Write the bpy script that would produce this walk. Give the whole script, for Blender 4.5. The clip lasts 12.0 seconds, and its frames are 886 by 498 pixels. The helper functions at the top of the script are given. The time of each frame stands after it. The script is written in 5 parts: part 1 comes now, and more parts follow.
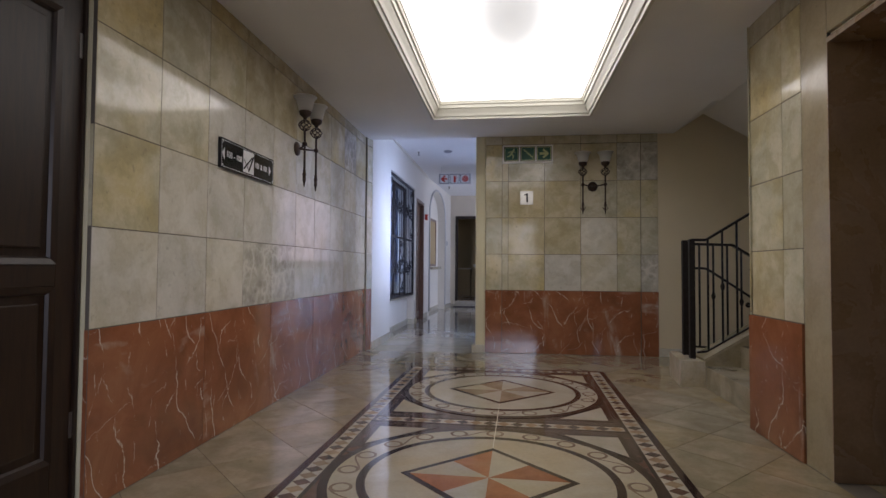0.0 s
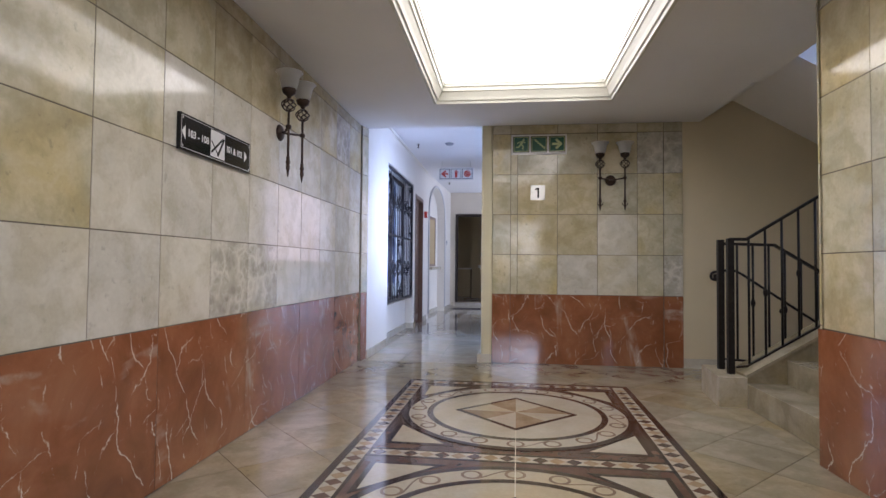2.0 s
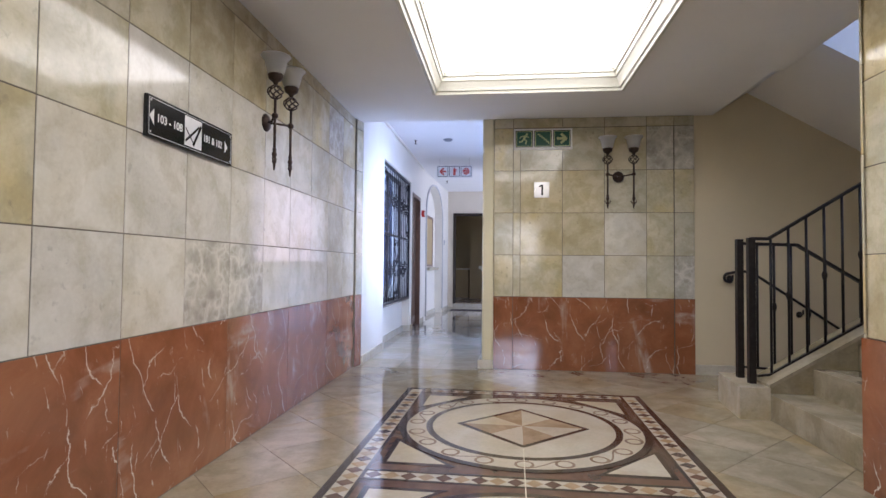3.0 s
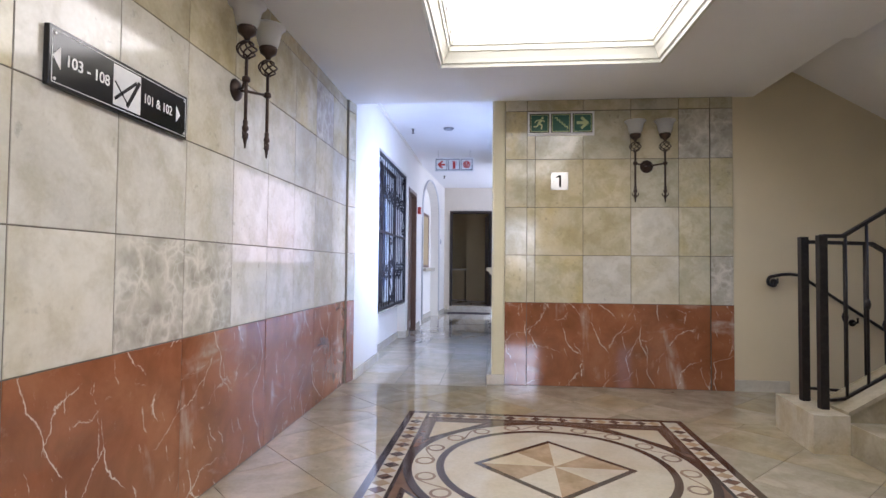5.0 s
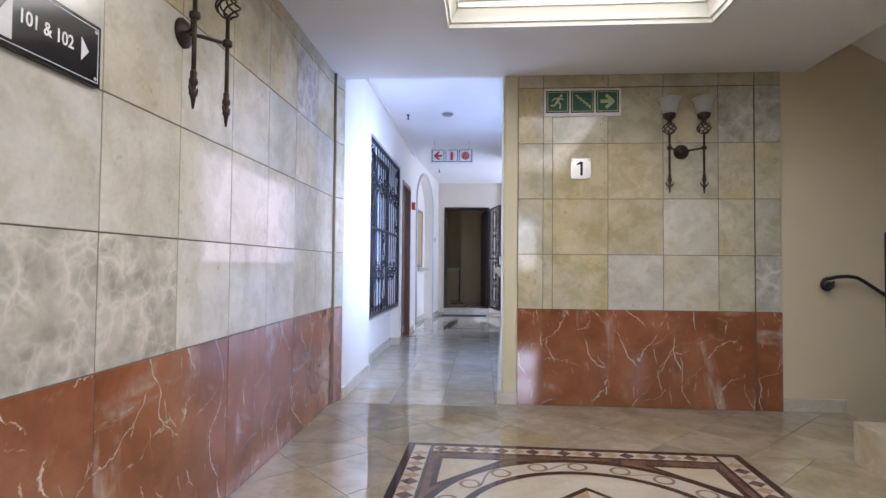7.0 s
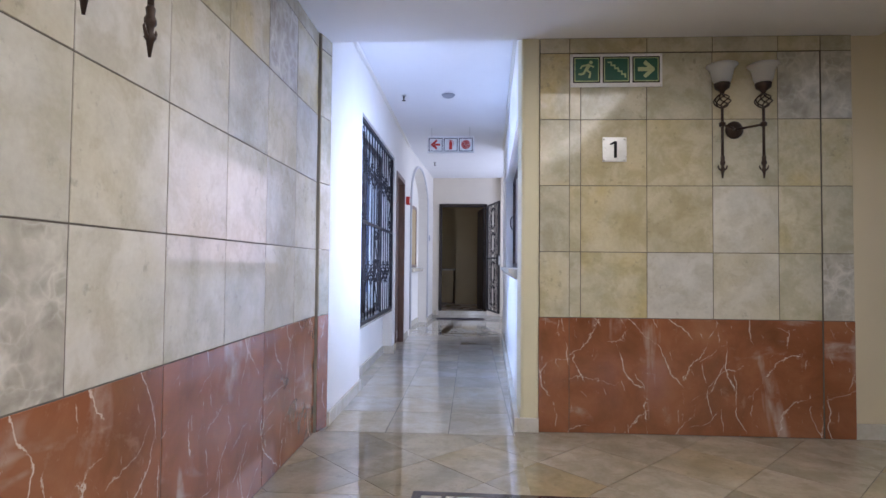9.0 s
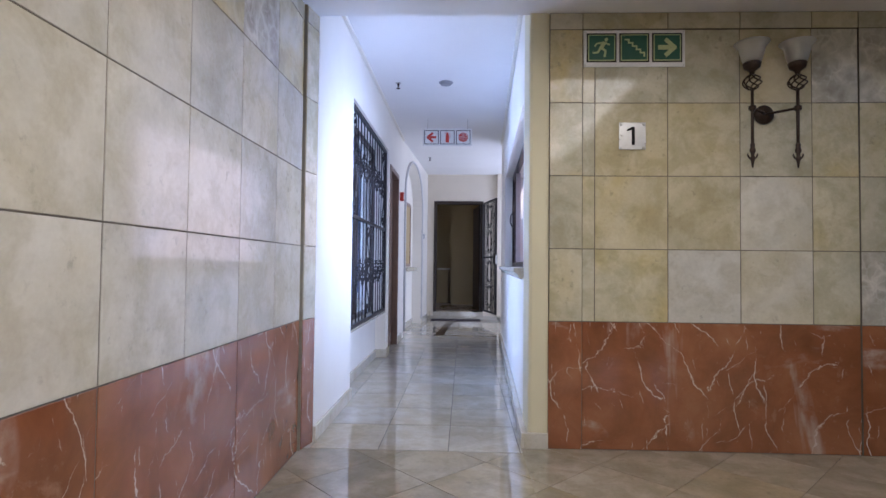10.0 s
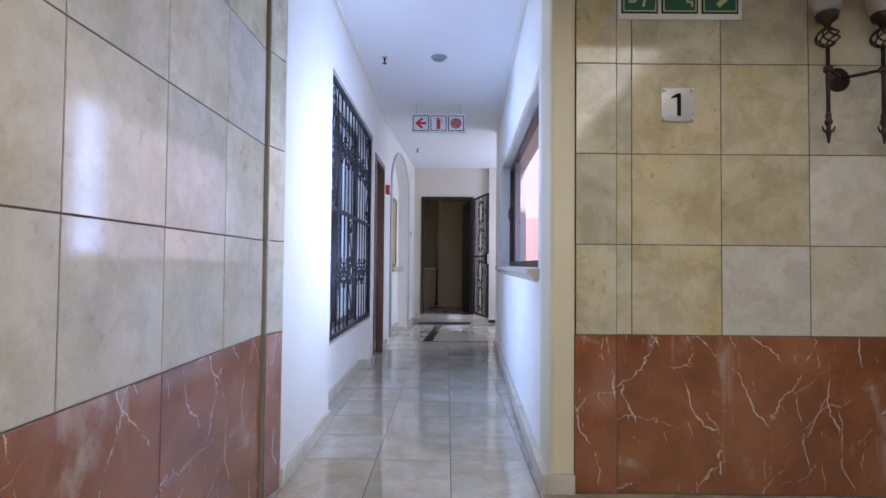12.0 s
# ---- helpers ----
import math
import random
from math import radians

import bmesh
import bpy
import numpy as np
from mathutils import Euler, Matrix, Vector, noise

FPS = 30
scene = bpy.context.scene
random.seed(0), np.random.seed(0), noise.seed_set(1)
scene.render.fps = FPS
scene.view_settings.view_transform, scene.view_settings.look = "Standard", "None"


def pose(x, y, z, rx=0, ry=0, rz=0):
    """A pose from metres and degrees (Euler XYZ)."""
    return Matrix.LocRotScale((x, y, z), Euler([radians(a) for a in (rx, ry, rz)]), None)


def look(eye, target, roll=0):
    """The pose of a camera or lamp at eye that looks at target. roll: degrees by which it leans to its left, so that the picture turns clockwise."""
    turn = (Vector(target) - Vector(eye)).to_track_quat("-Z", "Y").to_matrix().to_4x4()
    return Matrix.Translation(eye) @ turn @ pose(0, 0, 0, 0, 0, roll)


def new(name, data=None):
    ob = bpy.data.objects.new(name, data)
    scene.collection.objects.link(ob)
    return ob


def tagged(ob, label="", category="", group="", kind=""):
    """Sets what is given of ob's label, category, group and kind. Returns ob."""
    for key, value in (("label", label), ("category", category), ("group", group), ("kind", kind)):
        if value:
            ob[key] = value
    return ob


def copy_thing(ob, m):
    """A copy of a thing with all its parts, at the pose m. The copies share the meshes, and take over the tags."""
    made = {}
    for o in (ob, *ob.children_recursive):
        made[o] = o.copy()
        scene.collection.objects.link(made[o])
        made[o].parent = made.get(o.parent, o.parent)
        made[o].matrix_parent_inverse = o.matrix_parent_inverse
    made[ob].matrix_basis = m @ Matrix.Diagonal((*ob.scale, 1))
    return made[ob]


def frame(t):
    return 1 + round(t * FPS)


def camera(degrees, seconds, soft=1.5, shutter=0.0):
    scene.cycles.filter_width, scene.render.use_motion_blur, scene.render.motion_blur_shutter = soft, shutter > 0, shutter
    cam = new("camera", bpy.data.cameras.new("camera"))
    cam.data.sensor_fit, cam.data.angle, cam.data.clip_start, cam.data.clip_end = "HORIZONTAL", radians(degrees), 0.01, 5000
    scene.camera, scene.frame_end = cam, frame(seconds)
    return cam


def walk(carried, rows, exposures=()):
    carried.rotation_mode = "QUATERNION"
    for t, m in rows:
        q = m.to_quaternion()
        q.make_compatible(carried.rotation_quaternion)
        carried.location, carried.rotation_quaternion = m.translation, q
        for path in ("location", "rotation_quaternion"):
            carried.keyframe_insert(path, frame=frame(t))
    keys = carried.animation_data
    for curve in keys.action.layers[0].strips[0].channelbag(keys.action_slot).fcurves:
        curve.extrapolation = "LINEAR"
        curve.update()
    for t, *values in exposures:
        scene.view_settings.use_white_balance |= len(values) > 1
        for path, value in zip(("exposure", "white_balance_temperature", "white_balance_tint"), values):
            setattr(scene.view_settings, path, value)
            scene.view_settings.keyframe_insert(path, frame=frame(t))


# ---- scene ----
PANEL, SKY, SUN, DAY1, DAY2, DAY3 = 2.4, 0.15, 2.0, 2.6, 26.0, 3.2
cam = camera(78.6, 12.0)
PATH = [
    (0, (0.118, -0.101, 0.98), (-0.123, 1.884, 1.047), 0.4),
    (0.5, (0.108, 0.043, 0.993), (-0.133, 2.027, 1.059), 0.4),
    (1, (0.093, 0.179, 0.99), (-0.148, 2.163, 1.056), 0.4),
    (1.5, (0.037, 0.323, 1.002), (-0.199, 2.308, 1.068), 0.5),
    (2, (-0.009, 0.457, 1.007), (-0.239, 2.443, 1.07), 0.5),
    (2.5, (-0.042, 0.599, 1.01), (-0.266, 2.586, 1.073), 0.5),
    (3, (-0.067, 0.743, 1.017), (-0.284, 2.731, 1.08), 0.5),
    (5, (-0.256, 1.391, 1.034), (-0.439, 3.381, 1.096), 0.5),
    (5.5, (-0.299, 1.553, 1.038), (-0.476, 3.544, 1.097), 0.6),
    (6, (-0.356, 1.727, 1.049), (-0.522, 3.719, 1.109), 0.6),
    (6.5, (-0.4, 1.887, 1.039), (-0.555, 3.88, 1.1), 0.6),
    (7, (-0.421, 2.04, 1.046), (-0.564, 4.034, 1.105), 0.5),
    (9, (-0.581, 2.722, 1.042), (-0.684, 4.718, 1.102), 0.5),
    (9.5, (-0.609, 2.885, 1.037), (-0.699, 4.882, 1.095), 0.5),
    (10, (-0.635, 3.061, 1.034), (-0.712, 5.059, 1.093), 0.6),
    (10.5, (-0.665, 3.238, 1.034), (-0.73, 5.236, 1.094), 0.5),
    (11, (-0.693, 3.395, 1.026), (-0.738, 5.393, 1.085), 0.5),
    (11.5, (-0.716, 3.551, 1.03), (-0.746, 5.55, 1.093), 0.5),
    (12, (-0.738, 3.685, 1.034), (-0.754, 5.684, 1.092), 0.5),
]
walk(cam, [(t, look(eye, target, roll)) for t, eye, target, roll in PATH],
     exposures=[(0, 0.45, 6000, 22), (0.5, 0.25, 6000, 22), (1, 0.43, 5980, 22), (1.5, 0.82, 5930, 22), (2.5, 1.34, 5820, 22), (3, 1.47, 5800, 22), (4.5, 1.63, 5770, 22), (5.5, 1.66, 5750, 22), (7, 1.58, 5720, 22), (9.5, 1.35, 5760, 22), (12, 1.19, 5800, 21)])

# ---- light ----
world = bpy.data.worlds.new("sky")
scene.world = world
world.use_nodes = True
wn = world.node_tree.nodes
sky = wn.new("ShaderNodeTexSky")
sky.sky_type, sky.sun_disc = "NISHITA", False
sky.sun_elevation, sky.sun_rotation = radians(48), radians(153.4)
wn["Background"].inputs["Strength"].default_value = SKY
world.node_tree.links.new(sky.outputs[0], wn["Background"].inputs["Color"])
sun = new("sun", bpy.data.lights.new("sun", "SUN"))
sun.data.energy, sun.data.angle, sun.data.color = SUN, radians(0.5), (1.0, 0.94, 0.85)
sun.matrix_world = look((3.0, -6.0, 7.4), (0, 0, 0))


def daylight(eye, target, width, height, watts, spread=180, colour=(0.43, 0.61, 1.0)):
    """An area lamp standing in for skylight in a window's opening."""
    ob = new("daylight_lamp", bpy.data.lights.new("daylight_lamp", "AREA"))
    ob.data.shape, ob.data.size, ob.data.size_y = "RECTANGLE", width, height
    ob.data.energy, ob.data.color = watts, colour
    ob.data.spread = radians(spread)
    ob.matrix_world = look(eye, target)


daylight((-0.16, 7.10, 1.68), (-1.6, 7.20, 1.35), 0.95, 0.76, DAY1, 96, (0.66, 0.76, 1.0))
# narrow extra lamp, added for the bright streak mirrored in the west wall
daylight((-0.13, 7.0, 1.56), (-1.6, 7.0, 1.56), 0.22, 0.92, 6.5, 120)
daylight((-0.165, 8.0, 1.57), (-1.6, 8.05, 1.57), 2.7, 1.04, 4.6, 180, (0.64, 0.75, 1.0))
daylight((0.1, -2.57, 1.55), (-1.545, 1.8, 0.6), 1.5, 1.2, DAY3, 46, (0.88, 0.92, 1.0))
daylight((1.58, 12.1, 1.65), (-1.0, 12.0, 1.4), 1.6, 1.2, DAY2, 180, (0.70, 0.80, 1.0))
# added lamp at an unseen opening, brightens the room behind the grille
daylight((-3.58, 8.4, 1.58), (-1.7, 8.2, 0.9), 2.4, 1.3, 70.0)
daylight((3.97, 4.05, 3.1), (2.0, 4.6, 2.0), 0.9, 1.2, 8.0)

# ---- materials ----


def shader(name, rough=0.5, metal=0.0, colour=(0.5, 0.5, 0.5)):
    m = bpy.data.materials.new(name)
    m.use_nodes = True
    b = m.node_tree.nodes["Principled BSDF"]
    b.inputs["Roughness"].default_value = rough
    b.inputs["Metallic"].default_value = metal
    b.inputs["Base Color"].default_value = (*colour, 1)
    return m, m.node_tree.nodes, m.node_tree.links, b


def coords(nodes, links, spread=0.0):
    """World position, shifted per object by its random number so that pieces differ."""
    g = nodes.new("ShaderNodeNewGeometry")
    if not spread:
        return g.outputs["Position"]
    o = nodes.new("ShaderNodeObjectInfo")
    mul = nodes.new("ShaderNodeMath")
    mul.operation = "MULTIPLY"
    mul.inputs[1].default_value = spread
    links.new(o.outputs["Random"], mul.inputs[0])
    add = nodes.new("ShaderNodeVectorMath")
    add.operation = "ADD"
    links.new(g.outputs["Position"], add.inputs[0])
    links.new(mul.outputs[0], add.inputs[1])
    return add.outputs[0]


def noise_tex(nodes, links, at, scale, detail=4.0, rough=0.55, distortion=0.0):
    n = nodes.new("ShaderNodeTexNoise")
    n.inputs["Scale"].default_value, n.inputs["Detail"].default_value = scale, detail
    n.inputs["Roughness"].default_value, n.inputs["Distortion"].default_value = rough, distortion
    links.new(at, n.inputs["Vector"])
    return n.outputs["Fac"]


def ramp(nodes, links, fac, stops):
    r = nodes.new("ShaderNodeValToRGB")
    els = r.color_ramp.elements
    while len(els) < len(stops):
        els.new(0.5)
    for e, (p, c) in zip(els, stops):
        e.position = p
        e.color = (*c, 1) if len(c) == 3 else c
    links.new(fac, r.inputs["Fac"])
    return r.outputs["Color"]


def mix(nodes, links, fac, a, b, mode="MIX"):
    n = nodes.new("ShaderNodeMix")
    n.data_type, n.blend_type = "RGBA", mode
    for key, v in ((0, fac), (6, a), (7, b)):
        if isinstance(v, bpy.types.NodeSocket):
            links.new(v, n.inputs[key])
        else:
            n.inputs[key].default_value = v if key == 0 else (*v, 1)
    return n.outputs[2]


def bump(nodes, links, b, height, strength=0.1, distance=0.002):
    n = nodes.new("ShaderNodeBump")
    n.inputs["Strength"].default_value, n.inputs["Distance"].default_value = strength, distance
    links.new(height, n.inputs["Height"])
    links.new(n.outputs[0], b.inputs["Normal"])


G0, G1 = (0, 0, 0), (1, 1, 1)


def marble(name, pale, deep, stain, rough=0.1, cloud=3.5, veins=0.35, spread=40.0, vary=0.5, mottle=0.35, ior=1.5):
    """Polished stone: clouds, stains of a second colour and faint veins, different from piece to piece."""
    m, n, l, b = shader(name, rough)
    b.inputs["IOR"].default_value = ior
    at = coords(n, l, spread)
    big = noise_tex(n, l, at, cloud, 6, 0.6, 0.6)
    col = mix(n, l, ramp(n, l, big, [(0.38, G0), (0.66, G1)]), pale, deep)
    st = noise_tex(n, l, at, cloud * 0.8, 3, 0.5, 0.3)
    o = n.new("ShaderNodeObjectInfo")
    mul = n.new("ShaderNodeMath")
    mul.operation = "MULTIPLY"
    l.new(ramp(n, l, st, [(0.44, G0), (0.68, G1)]), mul.inputs[0])
    l.new(ramp(n, l, o.outputs["Random"], [(0.25, (0.15, 0.15, 0.15)), (1.0, G1)]), mul.inputs[1])
    col = mix(n, l, mul.outputs[0], col, stain)
    v = n.new("ShaderNodeTexVoronoi")
    v.feature = "DISTANCE_TO_EDGE"
    v.inputs["Scale"].default_value = cloud * 4.0
    warp = n.new("ShaderNodeTexNoise")
    warp.inputs["Scale"].default_value, warp.inputs["Detail"].default_value = 9.0, 5.0
    l.new(at, warp.inputs["Vector"])
    wmix = n.new("ShaderNodeMix")
    wmix.data_type, wmix.blend_type = "RGBA", "ADD"
    wmix.inputs[0].default_value = 0.22
    l.new(at, wmix.inputs[6])
    l.new(warp.outputs["Color"], wmix.inputs[7])
    l.new(wmix.outputs[2], v.inputs["Vector"])
    vm = ramp(n, l, v.outputs["Distance"], [(0.0, G1), (0.06, (0.55, 0.55, 0.55)), (0.3, G0)])
    # breccia-like pieces only in some of the slabs
    pick = n.new("ShaderNodeMath")
    pick.operation = "MULTIPLY"
    l.new(vm, pick.inputs[0])
    broken = ramp(n, l, o.outputs["Random"], [(0.80, (0.08 * veins,) * 3), (0.94, (veins,) * 3)])
    l.new(broken, pick.inputs[1])
    mott = noise_tex(n, l, at, 6.5, 5, 0.6, 0.35)
    col = mix(n, l, ramp(n, l, mott, [(0.40, (mottle,) * 3), (0.54, G0)]), col, (deep[0] * 0.80, deep[1] * 0.75, deep[2] * 0.60))
    col = mix(n, l, ramp(n, l, mott, [(0.6, G0), (0.8, (mottle,) * 3)]), col, tuple(min(1, c * 1.15) for c in pale))
    spots = mix(n, l, 1.0, ramp(n, l, noise_tex(n, l, at, 24.0, 4, 0.6), [(0.60, G0), (0.70, (mottle,) * 3)]), ramp(n, l, st, [(0.46, G0), (0.60, G1)]), "MULTIPLY")
    col = mix(n, l, spots, col, tuple(c * 0.45 for c in deep))
    dull = n.new("ShaderNodeMath")
    dull.operation = "MULTIPLY"
    dull.inputs[1].default_value = 0.45
    l.new(broken, dull.inputs[0])
    col = mix(n, l, dull.outputs[0], col, tuple(c * 0.75 for c in deep))
    col = mix(n, l, pick.outputs[0], col, tuple(min(1, c * 1.3) for c in pale))
    tone = ramp(n, l, o.outputs["Random"], [(0.0, (1 - 0.22 * vary,) * 3), (0.5, (1.0, 1.0, 1.0)), (1.0, (1.0, 1 - 0.06 * vary, 1 - 0.22 * vary))])
    col = mix(n, l, 1.0, col, tone, "MULTIPLY")
    fine = noise_tex(n, l, at, 55, 3, 0.6)
    col = mix(n, l, 0.05, col, ramp(n, l, fine, [(0.3, G0), (0.7, G1)]), "OVERLAY")
    l.new(col, b.inputs["Base Color"])
    rr = n.new("ShaderNodeMapRange")
    rr.inputs[3].default_value, rr.inputs[4].default_value = rough * 0.7, rough * 1.5
    l.new(big, rr.inputs[0])
    l.new(rr.outputs[0], b.inputs["Roughness"])
    bump(n, l, b, noise_tex(n, l, at, 2.2, 2), 0.05, 0.006)
    return m


def breccia(name):
    """Polished grey stone broken into soft lumps by a cloudy white web."""
    m, n, l, b = shader(name, 0.07)
    at = coords(n, l, 40.0)
    col = ramp(n, l, noise_tex(n, l, at, 9, 5, 0.6, 0.4), [(0.3, (0.30, 0.275, 0.22)), (0.5, (0.41, 0.38, 0.31)), (0.7, (0.52, 0.485, 0.395))])
    wob = n.new("ShaderNodeTexNoise")
    wob.inputs["Scale"].default_value, wob.inputs["Detail"].default_value = 8.0, 5.0
    l.new(at, wob.inputs["Vector"])
    sway = n.new("ShaderNodeVectorMath")
    sway.operation = "MULTIPLY_ADD"
    sway.inputs[1].default_value = (0.13,) * 3
    l.new(wob.outputs["Color"], sway.inputs[0])
    l.new(at, sway.inputs[2])
    for scale, width, strength in ((8.0, 0.24, 0.72), (17.0, 0.18, 0.40)):
        v = n.new("ShaderNodeTexVoronoi")
        v.feature = "DISTANCE_TO_EDGE"
        v.inputs["Scale"].default_value = scale
        l.new(sway.outputs[0], v.inputs["Vector"])
        web = ramp(n, l, v.outputs["Distance"], [(0.0, (strength,) * 3), (width * 0.3, (strength * 0.5,) * 3), (width, G0)])
        patch = ramp(n, l, noise_tex(n, l, at, 6, 3), [(0.36, G0), (0.56, G1)])
        col = mix(n, l, mix(n, l, 1.0, web, patch, "MULTIPLY"), col, (0.72, 0.68, 0.59))
    l.new(col, b.inputs["Base Color"])
    bump(n, l, b, noise_tex(n, l, at, 2.2, 2), 0.05, 0.006)
    return m


def red_marble(name):
    """Red-brown limestone with steep broken white cracks, fainter slanting ones and pale smears."""
    m, n, l, b = shader(name, 0.07)
    b.inputs["IOR"].default_value = 1.85
    at = coords(n, l, 23.0)
    big = noise_tex(n, l, at, 3.2, 7, 0.62, 0.5)
    col = ramp(n, l, big, [(0.25, (0.165, 0.055, 0.024)), (0.5, (0.275, 0.098, 0.042)), (0.75, (0.365, 0.155, 0.073))])
    slow = noise_tex(n, l, at, 1.7, 2, 0.5)
    quick = noise_tex(n, l, at, 9.0, 6, 0.68)

    def dot(v, axis):
        d = n.new("ShaderNodeVectorMath")
        d.operation = "DOT_PRODUCT"
        d.inputs[1].default_value = axis
        l.new(v, d.inputs[0])
        return d.outputs["Value"]

    def maths(op, a, c=0.0):
        k = n.new("ShaderNodeMath")
        k.operation = op
        for sock, v in ((0, a), (1, c)):
            if isinstance(v, bpy.types.NodeSocket):
                l.new(v, k.inputs[sock])
            else:
                k.inputs[sock].default_value = v
        return k.outputs[0]

    # across, lines a metre, slow bend, jagged bend, half width, break scale, break level, strength
    families = (((0.92, 0.92, 0.36), 5.0, 2.6, 0.42, 0.019, 3.4, 0.48, 0.90),
                ((0.80, 0.80, -0.62), 4.0, 2.2, 0.50, 0.013, 3.0, 0.50, 0.80),
                ((0.36, 0.36, -0.93), 4.5, 3.0, 0.50, 0.014, 4.2, 0.52, 0.50),
                ((0.97, 0.97, 0.15), 10.0, 3.4, 0.60, 0.028, 8.0, 0.54, 0.60))
    for k, (across, rate, bend, jag, width, bs, level, strength) in enumerate(families):
        u = maths("MULTIPLY", dot(at, across), rate)
        u = maths("ADD", u, maths("MULTIPLY", slow, bend))
        u = maths("ADD", u, maths("MULTIPLY", quick, jag))
        away = maths("ABSOLUTE", maths("SUBTRACT", maths("FRACT", maths("ADD", u, 0.37 * k)), 0.5))
        shift = n.new("ShaderNodeVectorMath")
        shift.operation = "ADD"
        shift.inputs[1].default_value = (3.1 * k, 1.7 * k, 5.3 * k)
        l.new(at, shift.inputs[0])
        broken = ramp(n, l, noise_tex(n, l, shift.outputs[0], bs, 4, 0.6), [(level - 0.03, (width * 1.4,) * 3), (level + 0.07, G0)])
        line = ramp(n, l, maths("ADD", away, broken), [(0.0, (strength,) * 3), (width * 0.45, (strength * 0.75,) * 3), (width, G0)])
        col = mix(n, l, line, col, (0.78, 0.66, 0.54))
    # a few wide pale smears lying along the cracks
    for lean, scale, level in (((0.9, 0.9, 0.22), 1.5, 0.66), ((0.30, 0.30, 0.95), 1.4, 0.68)):
        mp = n.new("ShaderNodeMapping")
        mp.inputs["Scale"].default_value = lean
        mp.inputs["Rotation"].default_value = (0.5, -0.5, 0.0)
        l.new(at, mp.inputs["Vector"])
        smear = maths("MULTIPLY", ramp(n, l, noise_tex(n, l, mp.outputs[0], scale * 3, 4, 0.6, 0.4), [(level - 0.06, G0), (level + 0.03, (0.6, 0.6, 0.6))]), ramp(n, l, quick, [(0.36, G0), (0.56, G1)]))
        col = mix(n, l, smear, col, (0.58, 0.48, 0.40))
    blot = noise_tex(n, l, at, 5.0, 6, 0.7, 0.4)
    col = mix(n, l, ramp(n, l, blot, [(0.62, G0), (0.74, (0.4, 0.4, 0.4))]), col, (0.50, 0.31, 0.20))
    speck = noise_tex(n, l, at, 38, 4, 0.7)
    col = mix(n, l, ramp(n, l, speck, [(0.64, G0), (0.8, (0.35, 0.35, 0.35))]), col, (0.52, 0.34, 0.23))
    l.new(col, b.inputs["Base Color"])
    bump(n, l, b, noise_tex(n, l, at, 2.0, 2), 0.04, 0.006)
    return m


def paint(name, colour, rough=0.6, mottle=0.06):
    m, n, l, b = shader(name, rough)
    at = coords(n, l)
    a = noise_tex(n, l, at, 1.1, 4)
    c = noise_tex(n, l, at, 26, 3)
    col = mix(n, l, ramp(n, l, a, [(0.3, G0), (0.7, G1)]), tuple(x * (1 - mottle) for x in colour), tuple(min(1, x * (1 + mottle)) for x in colour))
    col = mix(n, l, ramp(n, l, c, [(0.55, G0), (0.9, (0.25, 0.25, 0.25))]), col, tuple(x * 0.9 for x in colour))
    l.new(col, b.inputs["Base Color"])
    bump(n, l, b, noise_tex(n, l, at, 140, 3), 0.12, 0.001)
    return m


def metal(name, colour, rough, metallic=1.0, wear=0.3):
    m, n, l, b = shader(name, rough, metallic)
    at = coords(n, l)
    a = noise_tex(n, l, at, 30, 5, 0.65)
    col = mix(n, l, ramp(n, l, a, [(0.45, G0), (0.75, (wear,) * 3)]), colour, tuple(min(1, c * 2.2 + 0.03) for c in colour))
    l.new(col, b.inputs["Base Color"])
    rr = n.new("ShaderNodeMapRange")
    rr.inputs[3].default_value, rr.inputs[4].default_value = rough * 0.8, min(1, rough * 1.3)
    l.new(a, rr.inputs[0])
    l.new(rr.outputs[0], b.inputs["Roughness"])
    bump(n, l, b, noise_tex(n, l, at, 90, 3), 0.15, 0.001)
    return m


def wood(name, dark, light, rough=0.3):
    m, n, l, b = shader(name, rough)
    at = coords(n, l)
    mp = n.new("ShaderNodeMapping")
    mp.inputs["Scale"].default_value = (14, 14, 1.2)
    l.new(at, mp.inputs["Vector"])
    g = noise_tex(n, l, mp.outputs[0], 3.0, 6, 0.6, 1.2)
    l.new(ramp(n, l, g, [(0.3, dark), (0.7, light)]), b.inputs["Base Color"])
    bump(n, l, b, g, 0.12, 0.001)
    return m


def plain(name, colour, rough=0.4):
    m, n, l, b = shader(name, rough)
    at = coords(n, l)
    a = noise_tex(n, l, at, 18, 4)
    l.new(mix(n, l, ramp(n, l, a, [(0.35, G0), (0.7, G1)]), tuple(c * 0.9 for c in colour), colour), b.inputs["Base Color"])
    return m


M_TILE = marble("cream wall marble", (0.62, 0.575, 0.435), (0.44, 0.41, 0.295), (0.53, 0.43, 0.20), 0.08, 3.2, 0.15, mottle=0.45, ior=1.5)
M_GOLD = marble("golden wall marble", (0.61, 0.54, 0.37), (0.45, 0.395, 0.25), (0.54, 0.42, 0.17), 0.08, 3.2, 0.15, mottle=0.45, ior=1.5)
# paler tiles; near the passage their colour also stands in for daylight sheen
M_PALE = marble("pale grey wall marble", (0.68, 0.645, 0.565), (0.53, 0.505, 0.43), (0.57, 0.51, 0.36), 0.09, 3.0, 0.12, mottle=0.4, ior=1.56)
M_BRECCIA = breccia("grey and white broken marble")
M_RED = red_marble("red veined marble")
M_FLOOR = marble("polished beige floor marble", (0.39, 0.342, 0.25), (0.255, 0.22, 0.152), (0.32, 0.25, 0.132), 0.05, 2.2, 0.2, mottle=0.35, ior=1.75)
